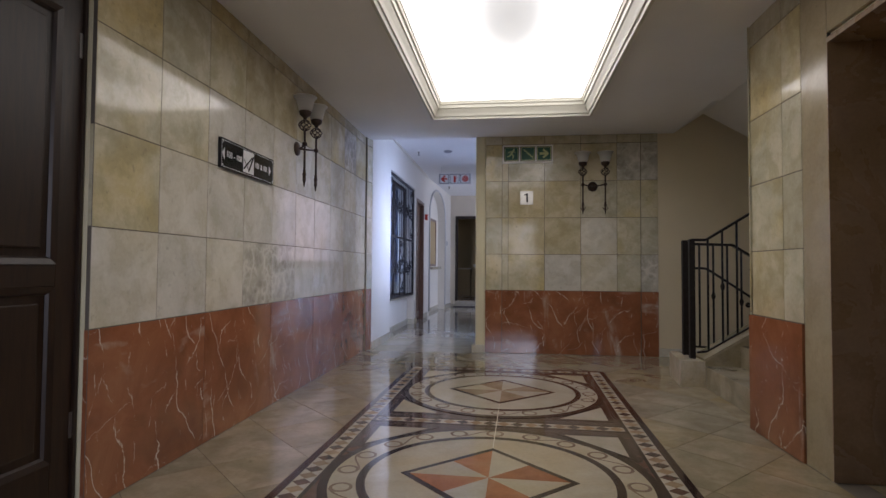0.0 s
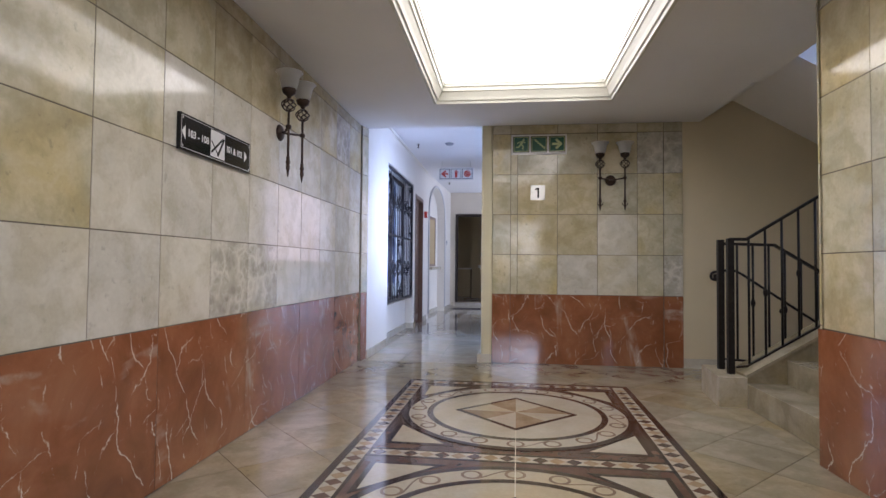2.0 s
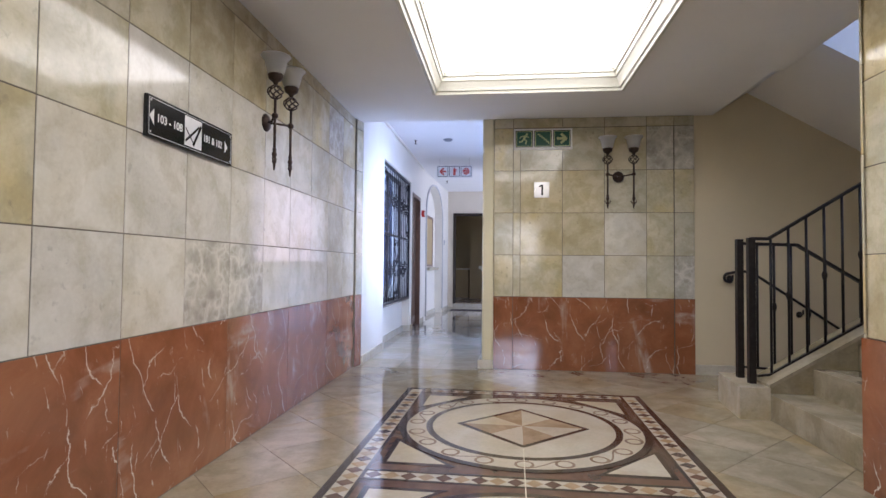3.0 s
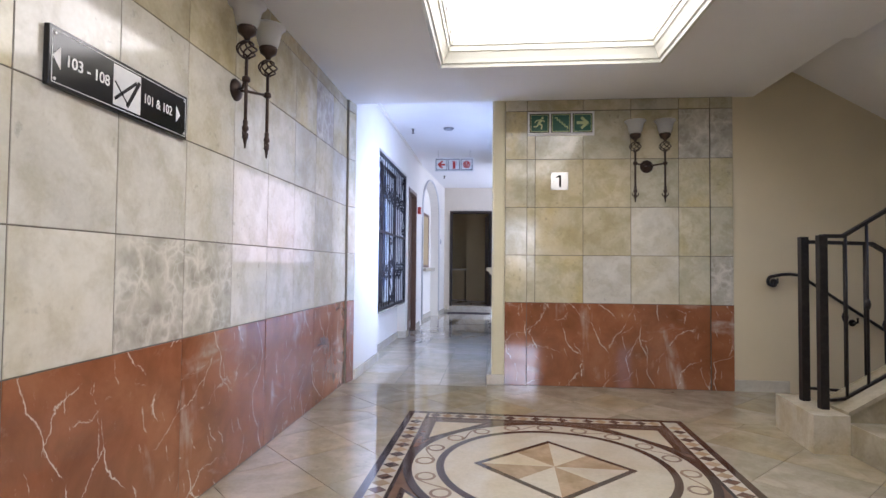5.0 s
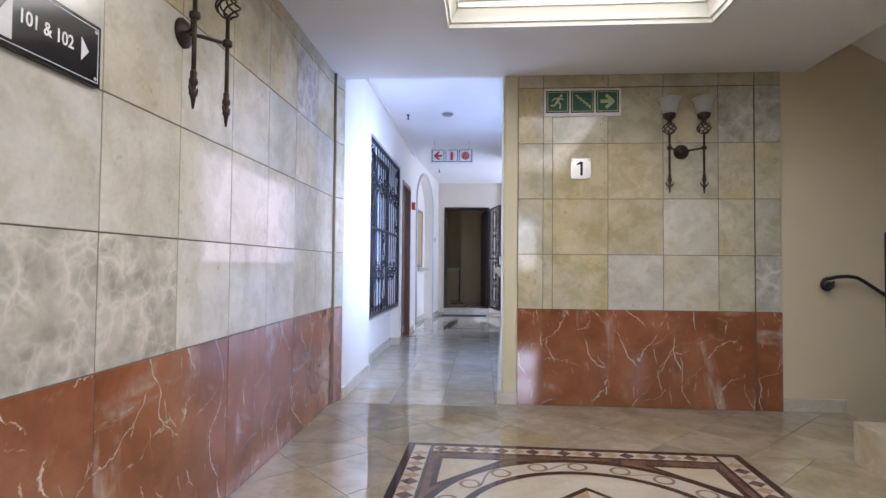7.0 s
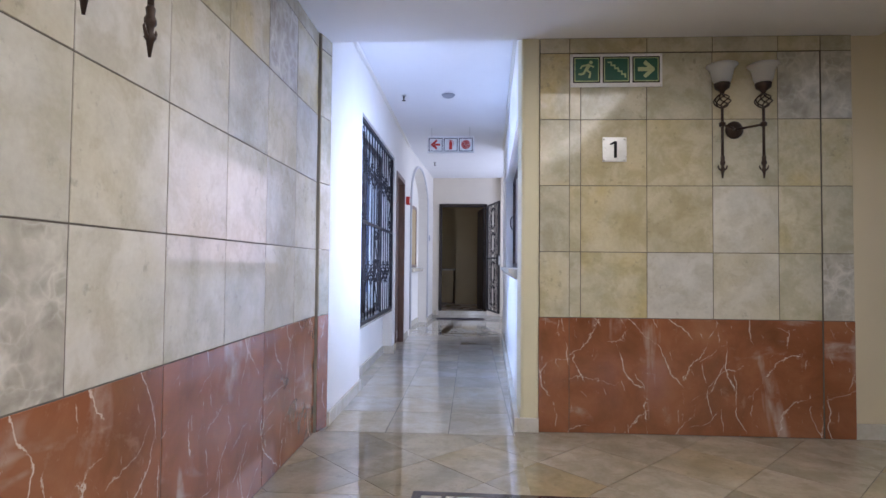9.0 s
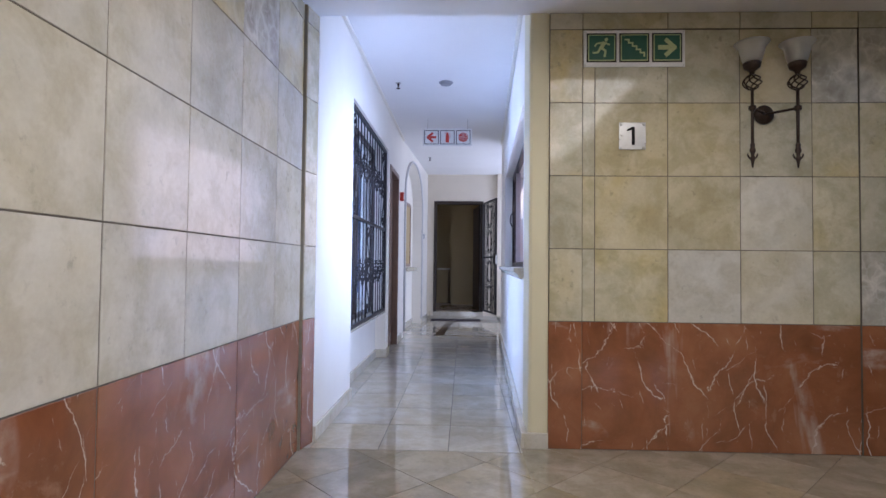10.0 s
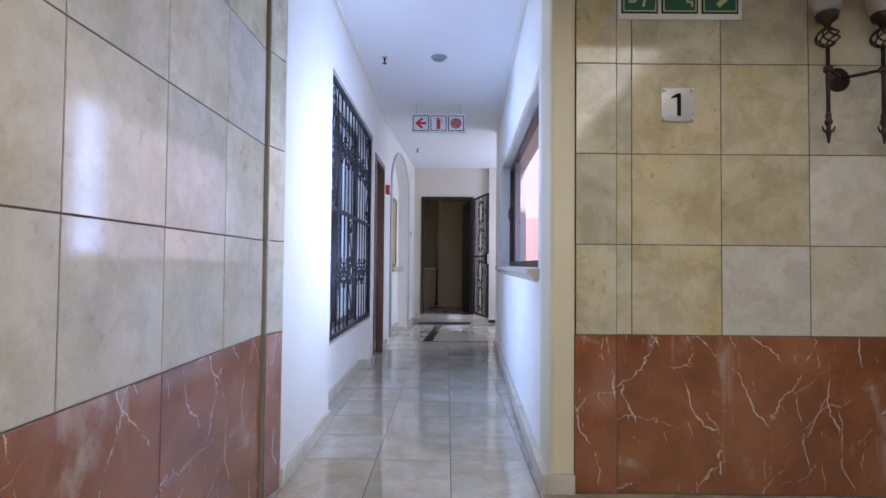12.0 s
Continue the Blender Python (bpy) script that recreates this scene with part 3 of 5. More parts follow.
def arch_trim():
    bm = bmesh.new()
    n = 18
    u0, u1 = 0.20, 2.07
    c, a = (u0 + u1) / 2, (u1 - u0) / 2
    pts = [(u0, -0.012, 0.09)] + [(c - a * math.cos(math.pi * k / n), -0.012, 2.05 + 0.60 * math.sin(math.pi * k / n)) for k in range(n + 1)] + [(u1, -0.012, 0.09)]
    add_tube(bm, pts, 0.018, 6)
    return bm


structure("trim_arch", arch_trim(), paint("grey trim paint", (0.58, 0.57, 0.57), 0.5), "grey moulding round the arched niche", WB)

# passage: east wall with the courtyard window
TILT_R = math.degrees(math.atan2(0.170, 4.55))
WR = pose(-0.266, 6.145, 0, 0, 0, 90 - TILT_R)
WIN0, WIN1, SILLZ, HEADZ = 0.45, 3.60, 1.02, 2.12
wall_window = structure("wall_window", boxes([
    (0.28, WIN0, -0.27, 0, 0, HZ), (WIN1, 4.58, -0.27, 0, 0, HZ), (WIN0, WIN1, -0.27, 0, 0, SILLZ), (WIN0, WIN1, -0.27, 0, HEADZ, HZ)]), M_WHITE,
    "warm white plaster passage wall with a window", WR)
wall_turn = structure("wall_turn", box(-0.11, 1.75, 10.45, 10.70, 0, HZ), M_WHITE, "white wall where the passage widens")
wall_side = structure("wall_side", boxes([(1.6, 1.75, 10.7, 11.3, 0, HZ), (1.6, 1.75, 12.9, 13.7, 0, HZ), (1.6, 1.75, 11.3, 12.9, 0, 1.02), (1.6, 1.75, 11.3, 12.9, 2.3, HZ)]), M_WHITE, "white wall closing the widened passage")
DX0, DX1, DZ0, DZ1 = -1.215, -0.265, 0.145, 2.265
wall_far = structure("wall_far", boxes([(-1.9, DX0, FAR, 13.72, 0, HZ), (DX1, 0.0, FAR, 13.72, 0, HZ), (DX0, DX1, FAR, 13.72, DZ1, HZ), (0.0, 1.75, FAR - 0.10, 13.72, 0, HZ)]), M_FARWALL,
                     "cream plaster wall at the end of the passage")
step = structure("step", boxes([(-1.32, 1.6, FAR - 0.10, FAR, 0, 0.06), (DX0, DX1, FAR - 0.05, 13.72, 0, 0.145)], bevel=0.006), M_HALL, "stone step under the far door")

# skirtings
for nm, bm, at in (
    ("west", box(HWX, HWX + 0.016, 6.2, 7.21, 0, 0.09, bevel=0.004), None),
    ("recess", box(HWX - 0.115, HWX - 0.099, 7.21, 9.09, 0, 0.09, bevel=0.004), None),
    ("jamb", box(HWX - 0.115, HWX + 0.014, 9.074, 9.09, 0, 0.09, bevel=0.004), None),
    ("pier", box(HWX, HWX + 0.016, 9.09, 9.30, 0, 0.09, bevel=0.004), None),
    ("door", box(HWX, HWX + 0.016, 10.10, 10.55, 0, 0.09, bevel=0.004), None),
    ("niche", box(0.22, 2.05, 0.144, 0.16, 0, 0.09, bevel=0.004), WB),
    ("arch", box(2.09, 3.0, -0.016, 0, 0, 0.09, bevel=0.004), WB),
    ("window", box(0.02, 4.58, 0, 0.038, 0, 0.09, bevel=0.006), WR),
    ("corner", box(-0.284, -0.150, BY - 0.021, BY - 0.005, 0, 0.09, bevel=0.004), None),
    ("stairs", box(1.776, 2.22, BY - 0.006, BY + 0.01, 0, 0.095, bevel=0.004), None),
    ("far", box(-1.3, DX0 - 0.05, FAR - 0.016, FAR, 0.06, 0.15, bevel=0.004), None),
):
    structure("baseboard_" + nm, bm, M_STONE, "cream stone skirting along the wall foot", at)

# cove line at the passage ceiling
structure("trim_west", box(HWX, HWX + 0.03, 6.2, 10.55, HZ - 0.025, HZ, bevel=0.006), M_WHITE, "thin white cove along the ceiling")
structure("trim_east", box(0.28, 4.58, 0, 0.03, HZ - 0.03, HZ, bevel=0.006), M_WHITE, "thin white cove along the ceiling", WR)

# ---- lit ceiling recess ----
coffer = thing("ceiling_light", "rectangular lit ceiling recess with white moulded cornice", "ceiling light")


def cornice_side(a, b, inward):
    """One mitred length of stepped cornice from a to b; inward points to the recess."""
    prof = [(-0.012, 0.0), (-0.012, -0.045), (0.012, -0.052), (0.018, -0.030), (0.030, -0.026), (0.040, 0.0), (0.062, 0.040), (0.072, 0.045), (0.076, 0.075), (0.088, 0.080), (0.092, 0.105), (0.108, 0.108), (0.108, 0.16), (-0.012, 0.16)]
    bm = bmesh.new()
    d = (Vector(b) - Vector(a)).normalized()
    i = Vector(inward)
    ra, rb = [], []
    for o, h in prof:
        ra.append(bm.verts.new(Vector(a) + d * o + i * o + Vector((0, 0, CZ + h))))
        rb.append(bm.verts.new(Vector(b) - d * o + i * o + Vector((0, 0, CZ + h))))
    for k in range(len(prof)):
        j = (k + 1) % len(prof)
        bm.faces.new((ra[k], ra[j], rb[j], rb[k]))
    bm.faces.new(ra[::-1])
    bm.faces.new(rb)
    bmesh.ops.recalc_face_normals(bm, faces=bm.faces)
    return bm


C4 = [(LX0, LY0, 0), (LX1, LY0, 0), (LX1, LY1, 0), (LX0, LY1, 0)]
for k, inward in enumerate(((0, 1, 0), (-1, 0, 0), (0, -1, 0), (1, 0, 0))):
    part("cornice", cornice_side(C4[k], C4[(k + 1) % 4], inward), M_CORNICE, coffer)
part("diffuser", box(LX0 + 0.10, LX1 - 0.10, LY0 + 0.10, LY1 - 0.10, 2.605, 2.615), M_PANEL, coffer, "glowing white diffuser panel")

# ---- stairs ----
RISE, GO, SX = 0.172, 0.285, 1.735
stair = thing("staircase", "beige marble stair with stone kerb and plinth", "stairs", kind="structure")
for i in range(8):
    part("step", box(SX + GO * i, SX + GO * (i + 1) + 0.004, 3.44, 4.66, 0 if i == 0 else RISE * (i - 1), RISE * (i + 1), bevel=0.004), M_STAIR, stair)
for i in range(6):
    part("step", box(2.22 + GO * i, 2.22 + GO * (i + 1), 4.93, BY, -1.5, -RISE * (i + 1), bevel=0.004), M_STAIR, stair)
part("plinth", prism([(1.54, 4.63), (1.735, 4.63), (1.76, 5.16), (1.60, 5.16)], 0, 0.215), M_PLINTH, stair, "beige marble plinth block under the newels")
SLOPE = RISE / GO
part("kerb", prism([(1.735, 0.0), (1.735, 0.215), (4.0, 0.215 + 2.265 * SLOPE), (4.0, 0.0)], 4.66, 4.90, "y"), M_STAIR, stair, "sloped beige marble kerb beside the steps")
part("kerb_cap", prism([(1.735, 0.205), (1.735, 0.232), (4.0, 0.232 + 2.265 * SLOPE), (4.0, 0.205 + 2.265 * SLOPE)], 4.645, 4.915, "y"), M_STAIR, stair)
part("spandrel", prism([(2.22, -1.5), (4.0, -1.5), (4.0, 0.0), (2.22, 0.0)], 4.86, 4.93, "y"), M_STAIRWALL, stair)


def newel(parent, x, y, z0, z1):
    part("newel_post", boxes([(x - 0.023, x + 0.023, y - 0.023, y + 0.023, z0, z1)], bevel=0.004), M_IRON, parent)


def baluster(parent, x, y, z0, z1, knot):
    bm = tube([(x, y, z0), (x, y, z1)], 0.009, 6)
    if knot:
        zc = (z0 + z1) / 2
        add_lathe(bm, [(0.009, -0.032), (0.014, -0.022), (0.019, 0), (0.014, 0.022), (0.009, 0.032)], 8, (x, y, zc))
    part("baluster", bm, M_IRON, parent)


rail_up = thing("stair_railing", "black wrought iron railing rising beside the steps", "railing", "stair railings")
NY1, NY2 = 4.785, 4.985
newel(rail_up, 1.682, NY1, 0.215, 1.235)


def flat_bar(pts, y, w, h):
    """A flat handrail along (x, z) points in the plane y."""
    bm = bmesh.new()
    for a, b in zip(pts, pts[1:]):
        add_prism(bm, [(a[0], a[1] - h), (b[0], b[1] - h), b, a], y - w / 2, y + w / 2, "y")
    return bm


part("handrail", flat_bar([(1.68, 1.24), (1.80, 1.24), (3.9, 1.24 + 2.1 * 0.63)], NY1, 0.036, 0.022), M_IRON, rail_up)
part("bottom_rail", flat_bar([(1.72, 0.275), (1.80, 0.285), (3.9, 0.285 + 2.1 * 0.61)], NY1, 0.022, 0.016), M_IRON, rail_up)
for i in range(17):
    x = 1.815 + 0.118 * i
    baluster(rail_up, x, NY1, 0.27 + (x - 1.80) * 0.61, 1.225 + (x - 1.80) * 0.63, i % 2 == 1)
rail_down = thing("stair_railing", "black wrought iron railing falling beside the lower steps", "railing", "stair railings")
newel(rail_down, 1.687, NY2, 0.215, 1.235)
part("handrail", flat_bar([(1.68, 1.215), (2.09, 1.205), (3.6, 1.205 - 1.51 * 0.62)], NY2, 0.036, 0.022), M_IRON, rail_down)
part("bottom_rail", flat_bar([(1.72, 0.30), (2.12, 0.28), (3.6, 0.28 - 1.48 * 0.62)], NY2, 0.022, 0.016), M_IRON, rail_down)
for i in range(15):
    x = 1.812 + 0.118 * i
    d = max(0.0, x - 2.09) * 0.62
    baluster(rail_down, x, NY2, 0.28 - d, 1.195 - d, i % 2 == 1)
wall_rail = thing("wall_handrail", "black iron wall handrail with a scrolled end", "handrail")
HY = BY - 0.06
scroll = [(2.062 + 0.048 * (1 - k / 22) * math.cos(1.4 + k * 0.42), HY, 0.925 + 0.048 * (1 - k / 22) * math.sin(1.4 + k * 0.42)) for k in range(20)][::-1]
part("rail", tube(scroll + [(2.13, HY, 0.985), (2.20, HY, 0.99), (2.26, HY, 0.982), (2.31, HY, 0.955), (3.7, HY, 0.955 - 1.39 * 0.674)], 0.013, 8), M_IRON, wall_rail)
for x in (2.10, 2.72, 3.4):
    z = 0.955 if x < 2.3 else 0.915 - (x - 2.31) * 0.674
    part("bracket", tube([(x, HY, z), (x, HY - 0.0, z - 0.04), (x, BY - 0.005, z - 0.05)], 0.008, 6), M_IRON, wall_rail)
    part("rosette", lathe([(0.03, 0.0), (0.028, -0.01), (0.012, -0.014)], 14, (x, BY + 0.012, z - 0.05), "y"), M_IRON, wall_rail)

# ---- wall lamps ----


def torch(parent, y):
    """One upright torch of a wall lamp, in a frame where x is out of the wall, y along it."""
    x = 0.115
    bm = tube([(x, y, 1.66), (x, y, 2.022)], 0.0085, 8)
    part("stem", bm, M_BRONZE, parent)
    bm = lathe([(0.0035, 1.583), (0.010, 1.625), (0.016, 1.634), (0.009, 1.648), (0.010, 1.664), (0.016, 1.672), (0.016, 1.684), (0.011, 1.694), (0.013, 1.712), (0.0085, 1.72)], 8, (x, y, 0))
    for s in (-1, 1):
        add_tube(bm, [(x, y + s * 0.006, 1.630), (x, y + s * 0.020, 1.640), (x, y + s * 0.027, 1.655), (x, y + s * 0.025, 1.664)], [0.005, 0.005, 0.004, 0.0015], 6)
    part("finial", bm, M_BRONZE, parent)
    for k in range(6):
        pts = []
        for j in range(11):
            t = j / 10
            a = 2 * math.pi * k / 6 + t * 2.6
            r = 0.044 * math.sin(math.pi * t) ** 0.75 + 0.003
            pts.append((x + r * math.cos(a), y + r * math.sin(a), 2.012 + 0.088 * t))
        part("cage_wire", tube(pts, 0.0042, 5), M_BRONZE, parent)
    part("collar", lathe([(0.011, 1.898), (0.019, 1.904), (0.019, 1.922), (0.011, 1.928)], 12, (x, y, 0)), M_BRONZE, parent)
    part("cup", lathe([(0.010, 2.098), (0.016, 2.116), (0.040, 2.133), (0.047, 2.158), (0.043, 2.166)], 18, (x, y, 0)), M_BRONZE, parent)
    out = [(0.030, 2.162), (0.044, 2.164), (0.053, 2.184), (0.060, 2.214), (0.066, 2.243), (0.078, 2.262), (0.089, 2.271), (0.088, 2.275), (0.075, 2.267), (0.062, 2.247), (0.056, 2.216), (0.049, 2.186), (0.040, 2.169), (0.004, 2.167)]
    part("shade", lathe(out, 24, (x, y, 0)), M_OPAL, parent, "frosted white bell glass shade")


def wall_lamp(at):
    ob = thing("wall_lamp", "twin torch wall lamp, brown iron with frosted glass shades", "wall lamp", "twin wall lamps", at=at)
    part("wall_plate", lathe([(0.055, 0.0), (0.055, 0.008), (0.046, 0.018), (0.012, 0.026)], 24, (0, 0, 1.905), "x"), M_BRONZE, ob)
    bm = tube([(0.01, 0, 1.905), (0.055, -0.03, 1.905), (0.105, -0.115, 1.913)], 0.0075, 8)
    add_tube(bm, [(0.01, 0, 1.905), (0.055, 0.03, 1.905), (0.105, 0.115, 1.913)], 0.0075, 8)
    part("arm", bm, M_BRONZE, ob)
    for y in (-0.122, 0.122):
        torch(ob, y)
    return ob


lamp = wall_lamp(pose(WX, 3.968, 0))
copy_thing(lamp, pose(1.062, BY, 0, 0, 0, -90))

# ---- signs ----


def on_wall(x, y, z, yaw):
    """Frame for flat lettering: local x to the reader's right, local y up, local z to the reader."""
    return pose(x, y, z, 90, 0, yaw)


plate = thing("direction_sign", "black room direction sign with silver border and lettering", "sign", at=on_wall(WX, 3.166, 1.635, 90))
PW, PH = 0.352, 0.089
part("board", box(-PW, PW, -PH, PH, 0.0, 0.018, bevel=0.003), M_BLACK, plate)
part("border", boxes([(-PW + 0.012, PW - 0.012, s * (PH - 0.012) - 0.0012, s * (PH - 0.012) + 0.0012, 0.018, 0.0188) for s in (-1, 1)]
     + [(s * (PW - 0.012) - 0.0012, s * (PW - 0.012) + 0.0012, -PH + 0.012, PH - 0.012, 0.018, 0.0188) for s in (-1, 1)]), M_SILVER, plate)
for sx in (-1, 1):
    for sy in (-1, 1):
        part("screw", lathe([(0.005, 0.018), (0.005, 0.020), (0.003, 0.0215)], 10, (sx * (PW - 0.022), sy * (PH - 0.022), 0)), M_STEEL, plate)
part("arrow", prism([(-0.338, 0.0), (-0.309, 0.034), (-0.309, -0.034)], 0.018, 0.0195), M_PAPER, plate, "white arrow")
part("arrow", prism([(0.303, 0.0), (0.275, 0.032), (0.275, -0.032)], 0.018, 0.0195), M_PAPER, plate, "white arrow")
lettering("numeral", "103 - 108", 0.050, M_PAPER, plate, pose(-0.197, 0.0, 0.0185), "white raised character", width=0.178)
lettering("numeral", "101 & 102", 0.050, M_PAPER, plate, pose(0.159, 0.0, 0.0185), "white raised character", width=0.168)
emblem = part("emblem", box(-0.086, 0.054, -0.068, 0.070, 0.018, 0.0195), M_SILVER, plate, "silver square emblem")
bm = bmesh.new()
for a, b, w in (((-0.080, -0.048), (0.030, 0.040), 0.011), ((-0.080, 0.012), (-0.014, -0.050), 0.006), ((-0.018, -0.058), (0.046, 0.046), 0.014)):
    d = (Vector(b) - Vector(a)).normalized() * w / 2
    add_prism(bm, [(a[0] + d.y, a[1] - d.x), (b[0] + d.y, b[1] - d.x), (b[0] - d.y, b[1] + d.x), (a[0] - d.y, a[1] + d.x)], 0.0195, 0.0205)
part("emblem_strokes", bm, M_BLACK, emblem, "black crossed strokes")

exit_sign = thing("exit_sign", "green and white emergency exit sign of three panels", "sign", at=on_wall(0.333, BY, 2.290, 0))
part("board", box(-0.288, 0.288, -0.106, 0.106, 0.0, 0.008, bevel=0.002), M_PAPER, exit_sign)


def stroke(bm, a, b, w, z0, z1):
    a, b = Vector(a), Vector(b)
    d = (b - a).normalized() * w / 2
    add_prism(bm, [(a.x + d.y, a.y - d.x), (b.x + d.y, b.y - d.x), (b.x - d.y, b.y + d.x), (a.x - d.y, a.y + d.x)], z0, z1)


for k, cx in enumerate((-0.186, 0.0, 0.186)):
    part("panel_edge", box(cx - 0.085, cx + 0.085, -0.080, 0.088, 0.008, 0.0095), M_BLACK, exit_sign)
    part("panel_line", box(cx - 0.077, cx + 0.077, -0.072, 0.080, 0.0095, 0.011), M_GLOW, exit_sign)
    panel = part("panel", box(cx - 0.071, cx + 0.071, -0.066, 0.074, 0.011, 0.0125), M_GREEN, exit_sign, "green panel")
    bm = bmesh.new()
    z0, z1 = 0.0125, 0.014
    if k == 0:
        add_prism(bm, disc_poly(cx + 0.026, 0.050, 0.011, 14), z0, z1)
        for a, b, w in (((0.018, 0.036), (-0.006, 0.000), 0.022), ((0.012, 0.034), (0.046, 0.020), 0.010), ((0.008, 0.034), (-0.030, 0.026), 0.010), ((-0.030, 0.026), (-0.040, 0.010), 0.009),
                        ((-0.004, 0.002), (0.024, -0.016), 0.013), ((0.022, -0.016), (0.016, -0.050), 0.012), ((-0.006, 0.002), (-0.024, -0.026), 0.013), ((-0.024, -0.026), (-0.052, -0.026), 0.011)):
            stroke(bm, (cx + a[0], a[1]), (cx + b[0], b[1]), w, z0, z1)
    elif k == 1:
        for s in range(5):
            x, y = cx - 0.055 + 0.022 * s, 0.050 - 0.019 * s
            add_box(bm, x, x + 0.027, y - 0.005, y + 0.004, z0, z1)
            add_box(bm, x + 0.018, x + 0.027, y - 0.024, y - 0.005, z0, z1)
    else:
        stroke(bm, (cx - 0.052, 0.004), (cx + 0.020, 0.004), 0.026, z0, z1)
        stroke(bm, (cx - 0.012, 0.052), (cx + 0.046, 0.000), 0.024, z0, z1)
        stroke(bm, (cx - 0.012, -0.044), (cx + 0.046, 0.008), 0.024, z0, z1)
    part("pictogram", bm, M_GLOW, panel, "pale green pictogram")
for sx in (-1, 1):
    for sy in (-1, 1):
        part("screw", lathe([(0.005, 0.008), (0.004, 0.011)], 8, (sx * 0.279, sy * 0.096, 0)), M_STEEL, exit_sign)

floor_no = thing("floor_number_sign", "brushed steel plate with a black number 1", "sign", at=on_wall(0.322, BY, 1.783, 0))
part("plate", box(-0.075, 0.075, -0.078, 0.078, 0.006, 0.010, bevel=0.001), M_STEEL, floor_no)
for sx in (-1, 1):
    for sy in (-1, 1):
        part("screw", lathe([(0.009, 0.0), (0.009, 0.013), (0.006, 0.016)], 12, (sx * 0.064, sy * 0.067, 0)), M_STEEL, floor_no)
bm = boxes([(-0.004, 0.014, -0.052, 0.052, 0.010, 0.0115)])
add_prism(bm, [(-0.004, 0.052), (-0.030, 0.036), (-0.030, 0.027), (-0.004, 0.034)], 0.010, 0.0115)
part("numeral", bm, M_BLACK, floor_no, "black number 1")

fire_sign = thing("fire_sign", "white and red fire equipment sign hung from the ceiling", "sign", at=on_wall(-0.845, 9.5, 2.562, 0))
part("board", box(-0.292, 0.292, -0.102, 0.102, -0.004, 0.004, bevel=0.001), M_PAPER, fire_sign)
for k, cx in enumerate((-0.190, 0.0, 0.190)):
    part("panel_edge", box(cx - 0.086, cx + 0.086, -0.084, 0.084, 0.004, 0.0055), M_BLACK, fire_sign)
    panel = part("panel", box(cx - 0.078, cx + 0.078, -0.076, 0.076, 0.0055, 0.007), M_PAPER, fire_sign, "white panel")
    bm = bmesh.new()
    z0, z1 = 0.007, 0.0085
    if k == 0:
        stroke(bm, (cx + 0.056, 0), (cx - 0.02, 0), 0.028, z0, z1)
        stroke(bm, (cx + 0.018, 0.054), (cx - 0.052, -0.004), 0.026, z0, z1)
        stroke(bm, (cx + 0.018, -0.054), (cx - 0.052, 0.004), 0.026, z0, z1)
    elif k == 1:
        add_box(bm, cx - 0.020, cx + 0.020, -0.062, 0.036, z0, z1, bevel=0.0)
        add_box(bm, cx - 0.010, cx + 0.010, 0.036, 0.056, z0, z1)
        stroke(bm, (cx - 0.006, 0.058), (cx - 0.030, 0.044), 0.007, z0, z1)
        stroke(bm, (cx + 0.006, 0.056), (cx + 0.034, 0.040), 0.005, z0, z1)
        stroke(bm, (cx + 0.034, 0.042), (cx + 0.030, -0.010), 0.005, z0, z1)
    else:
        for r in (0.052, 0.0405, 0.029, 0.0175):
            add_tube(bm, [(cx + r * math.cos(0.2244 * j), r * math.sin(0.2244 * j), z0) for j in range(28)], 0.0048, 6, True)
        add_prism(bm, disc_poly(cx, 0, 0.009, 12), z0, z1)
    part("pictogram", bm, M_SIGNRED, panel, "red pictogram")
for sx in (-0.24, 0.24):
    part("hanger", tube([(sx, 0.10, 0), (sx, HZ - 2.562, 0)], 0.003, 6), M_STEEL, fire_sign)

# ---- ceiling fittings ----
det = thing("smoke_detector", "round grey smoke detector on the passage ceiling", "smoke detector")
part("body", lathe([(0.060, HZ), (0.060, HZ - 0.010), (0.050, HZ - 0.022), (0.032, HZ - 0.027)], 28, (-0.822, 8.19, 0)), M_GREYMETAL, det)
part("base", lathe([(0.068, HZ + 0.001), (0.068, HZ - 0.005)], 28, (-0.822, 8.19, 0)), M_GREYMETAL, det)
for x, y in ((-1.28, 8.20), (-1.20, 11.8)):
    spr = thing("sprinkler", "small metal ceiling sprinkler head", "sprinkler", "ceiling sprinklers")
    part("rose", lathe([(0.028, HZ), (0.026, HZ - 0.006)], 16, (x, y, 0)), M_STEEL, spr)
    part("head", lathe([(0.010, HZ - 0.004), (0.010, HZ - 0.03), (0.006, HZ - 0.034), (0.006, HZ - 0.052)], 10, (x, y, 0)), M_BRONZE, spr)
    part("deflector", lathe([(0.020, HZ - 0.052), (0.020, HZ - 0.055)], 14, (x, y, 0)), M_BRONZE, spr)

# ---- lobby door ----
door = thing("lobby_door", "dark stained wooden panel door, closed", "door")
DXF = -1.592                                   # door face, set back in the wall
Y0, Y1 = 0.99, 1.862
bm = boxes([(DXF - 0.045, DXF - 0.018, Y0, Y1, 0.01, 2.09)])
part("leaf", bm, M_DOOR, door)
part("stile", box(DXF - 0.018, DXF, Y1 - 0.098, Y1, 0.01, 2.09, bevel=0.003), M_DOOR, door)
part("stile", box(DXF - 0.018, DXF, Y0, Y0 + 0.098, 0.01, 2.09, bevel=0.003), M_DOOR, door)
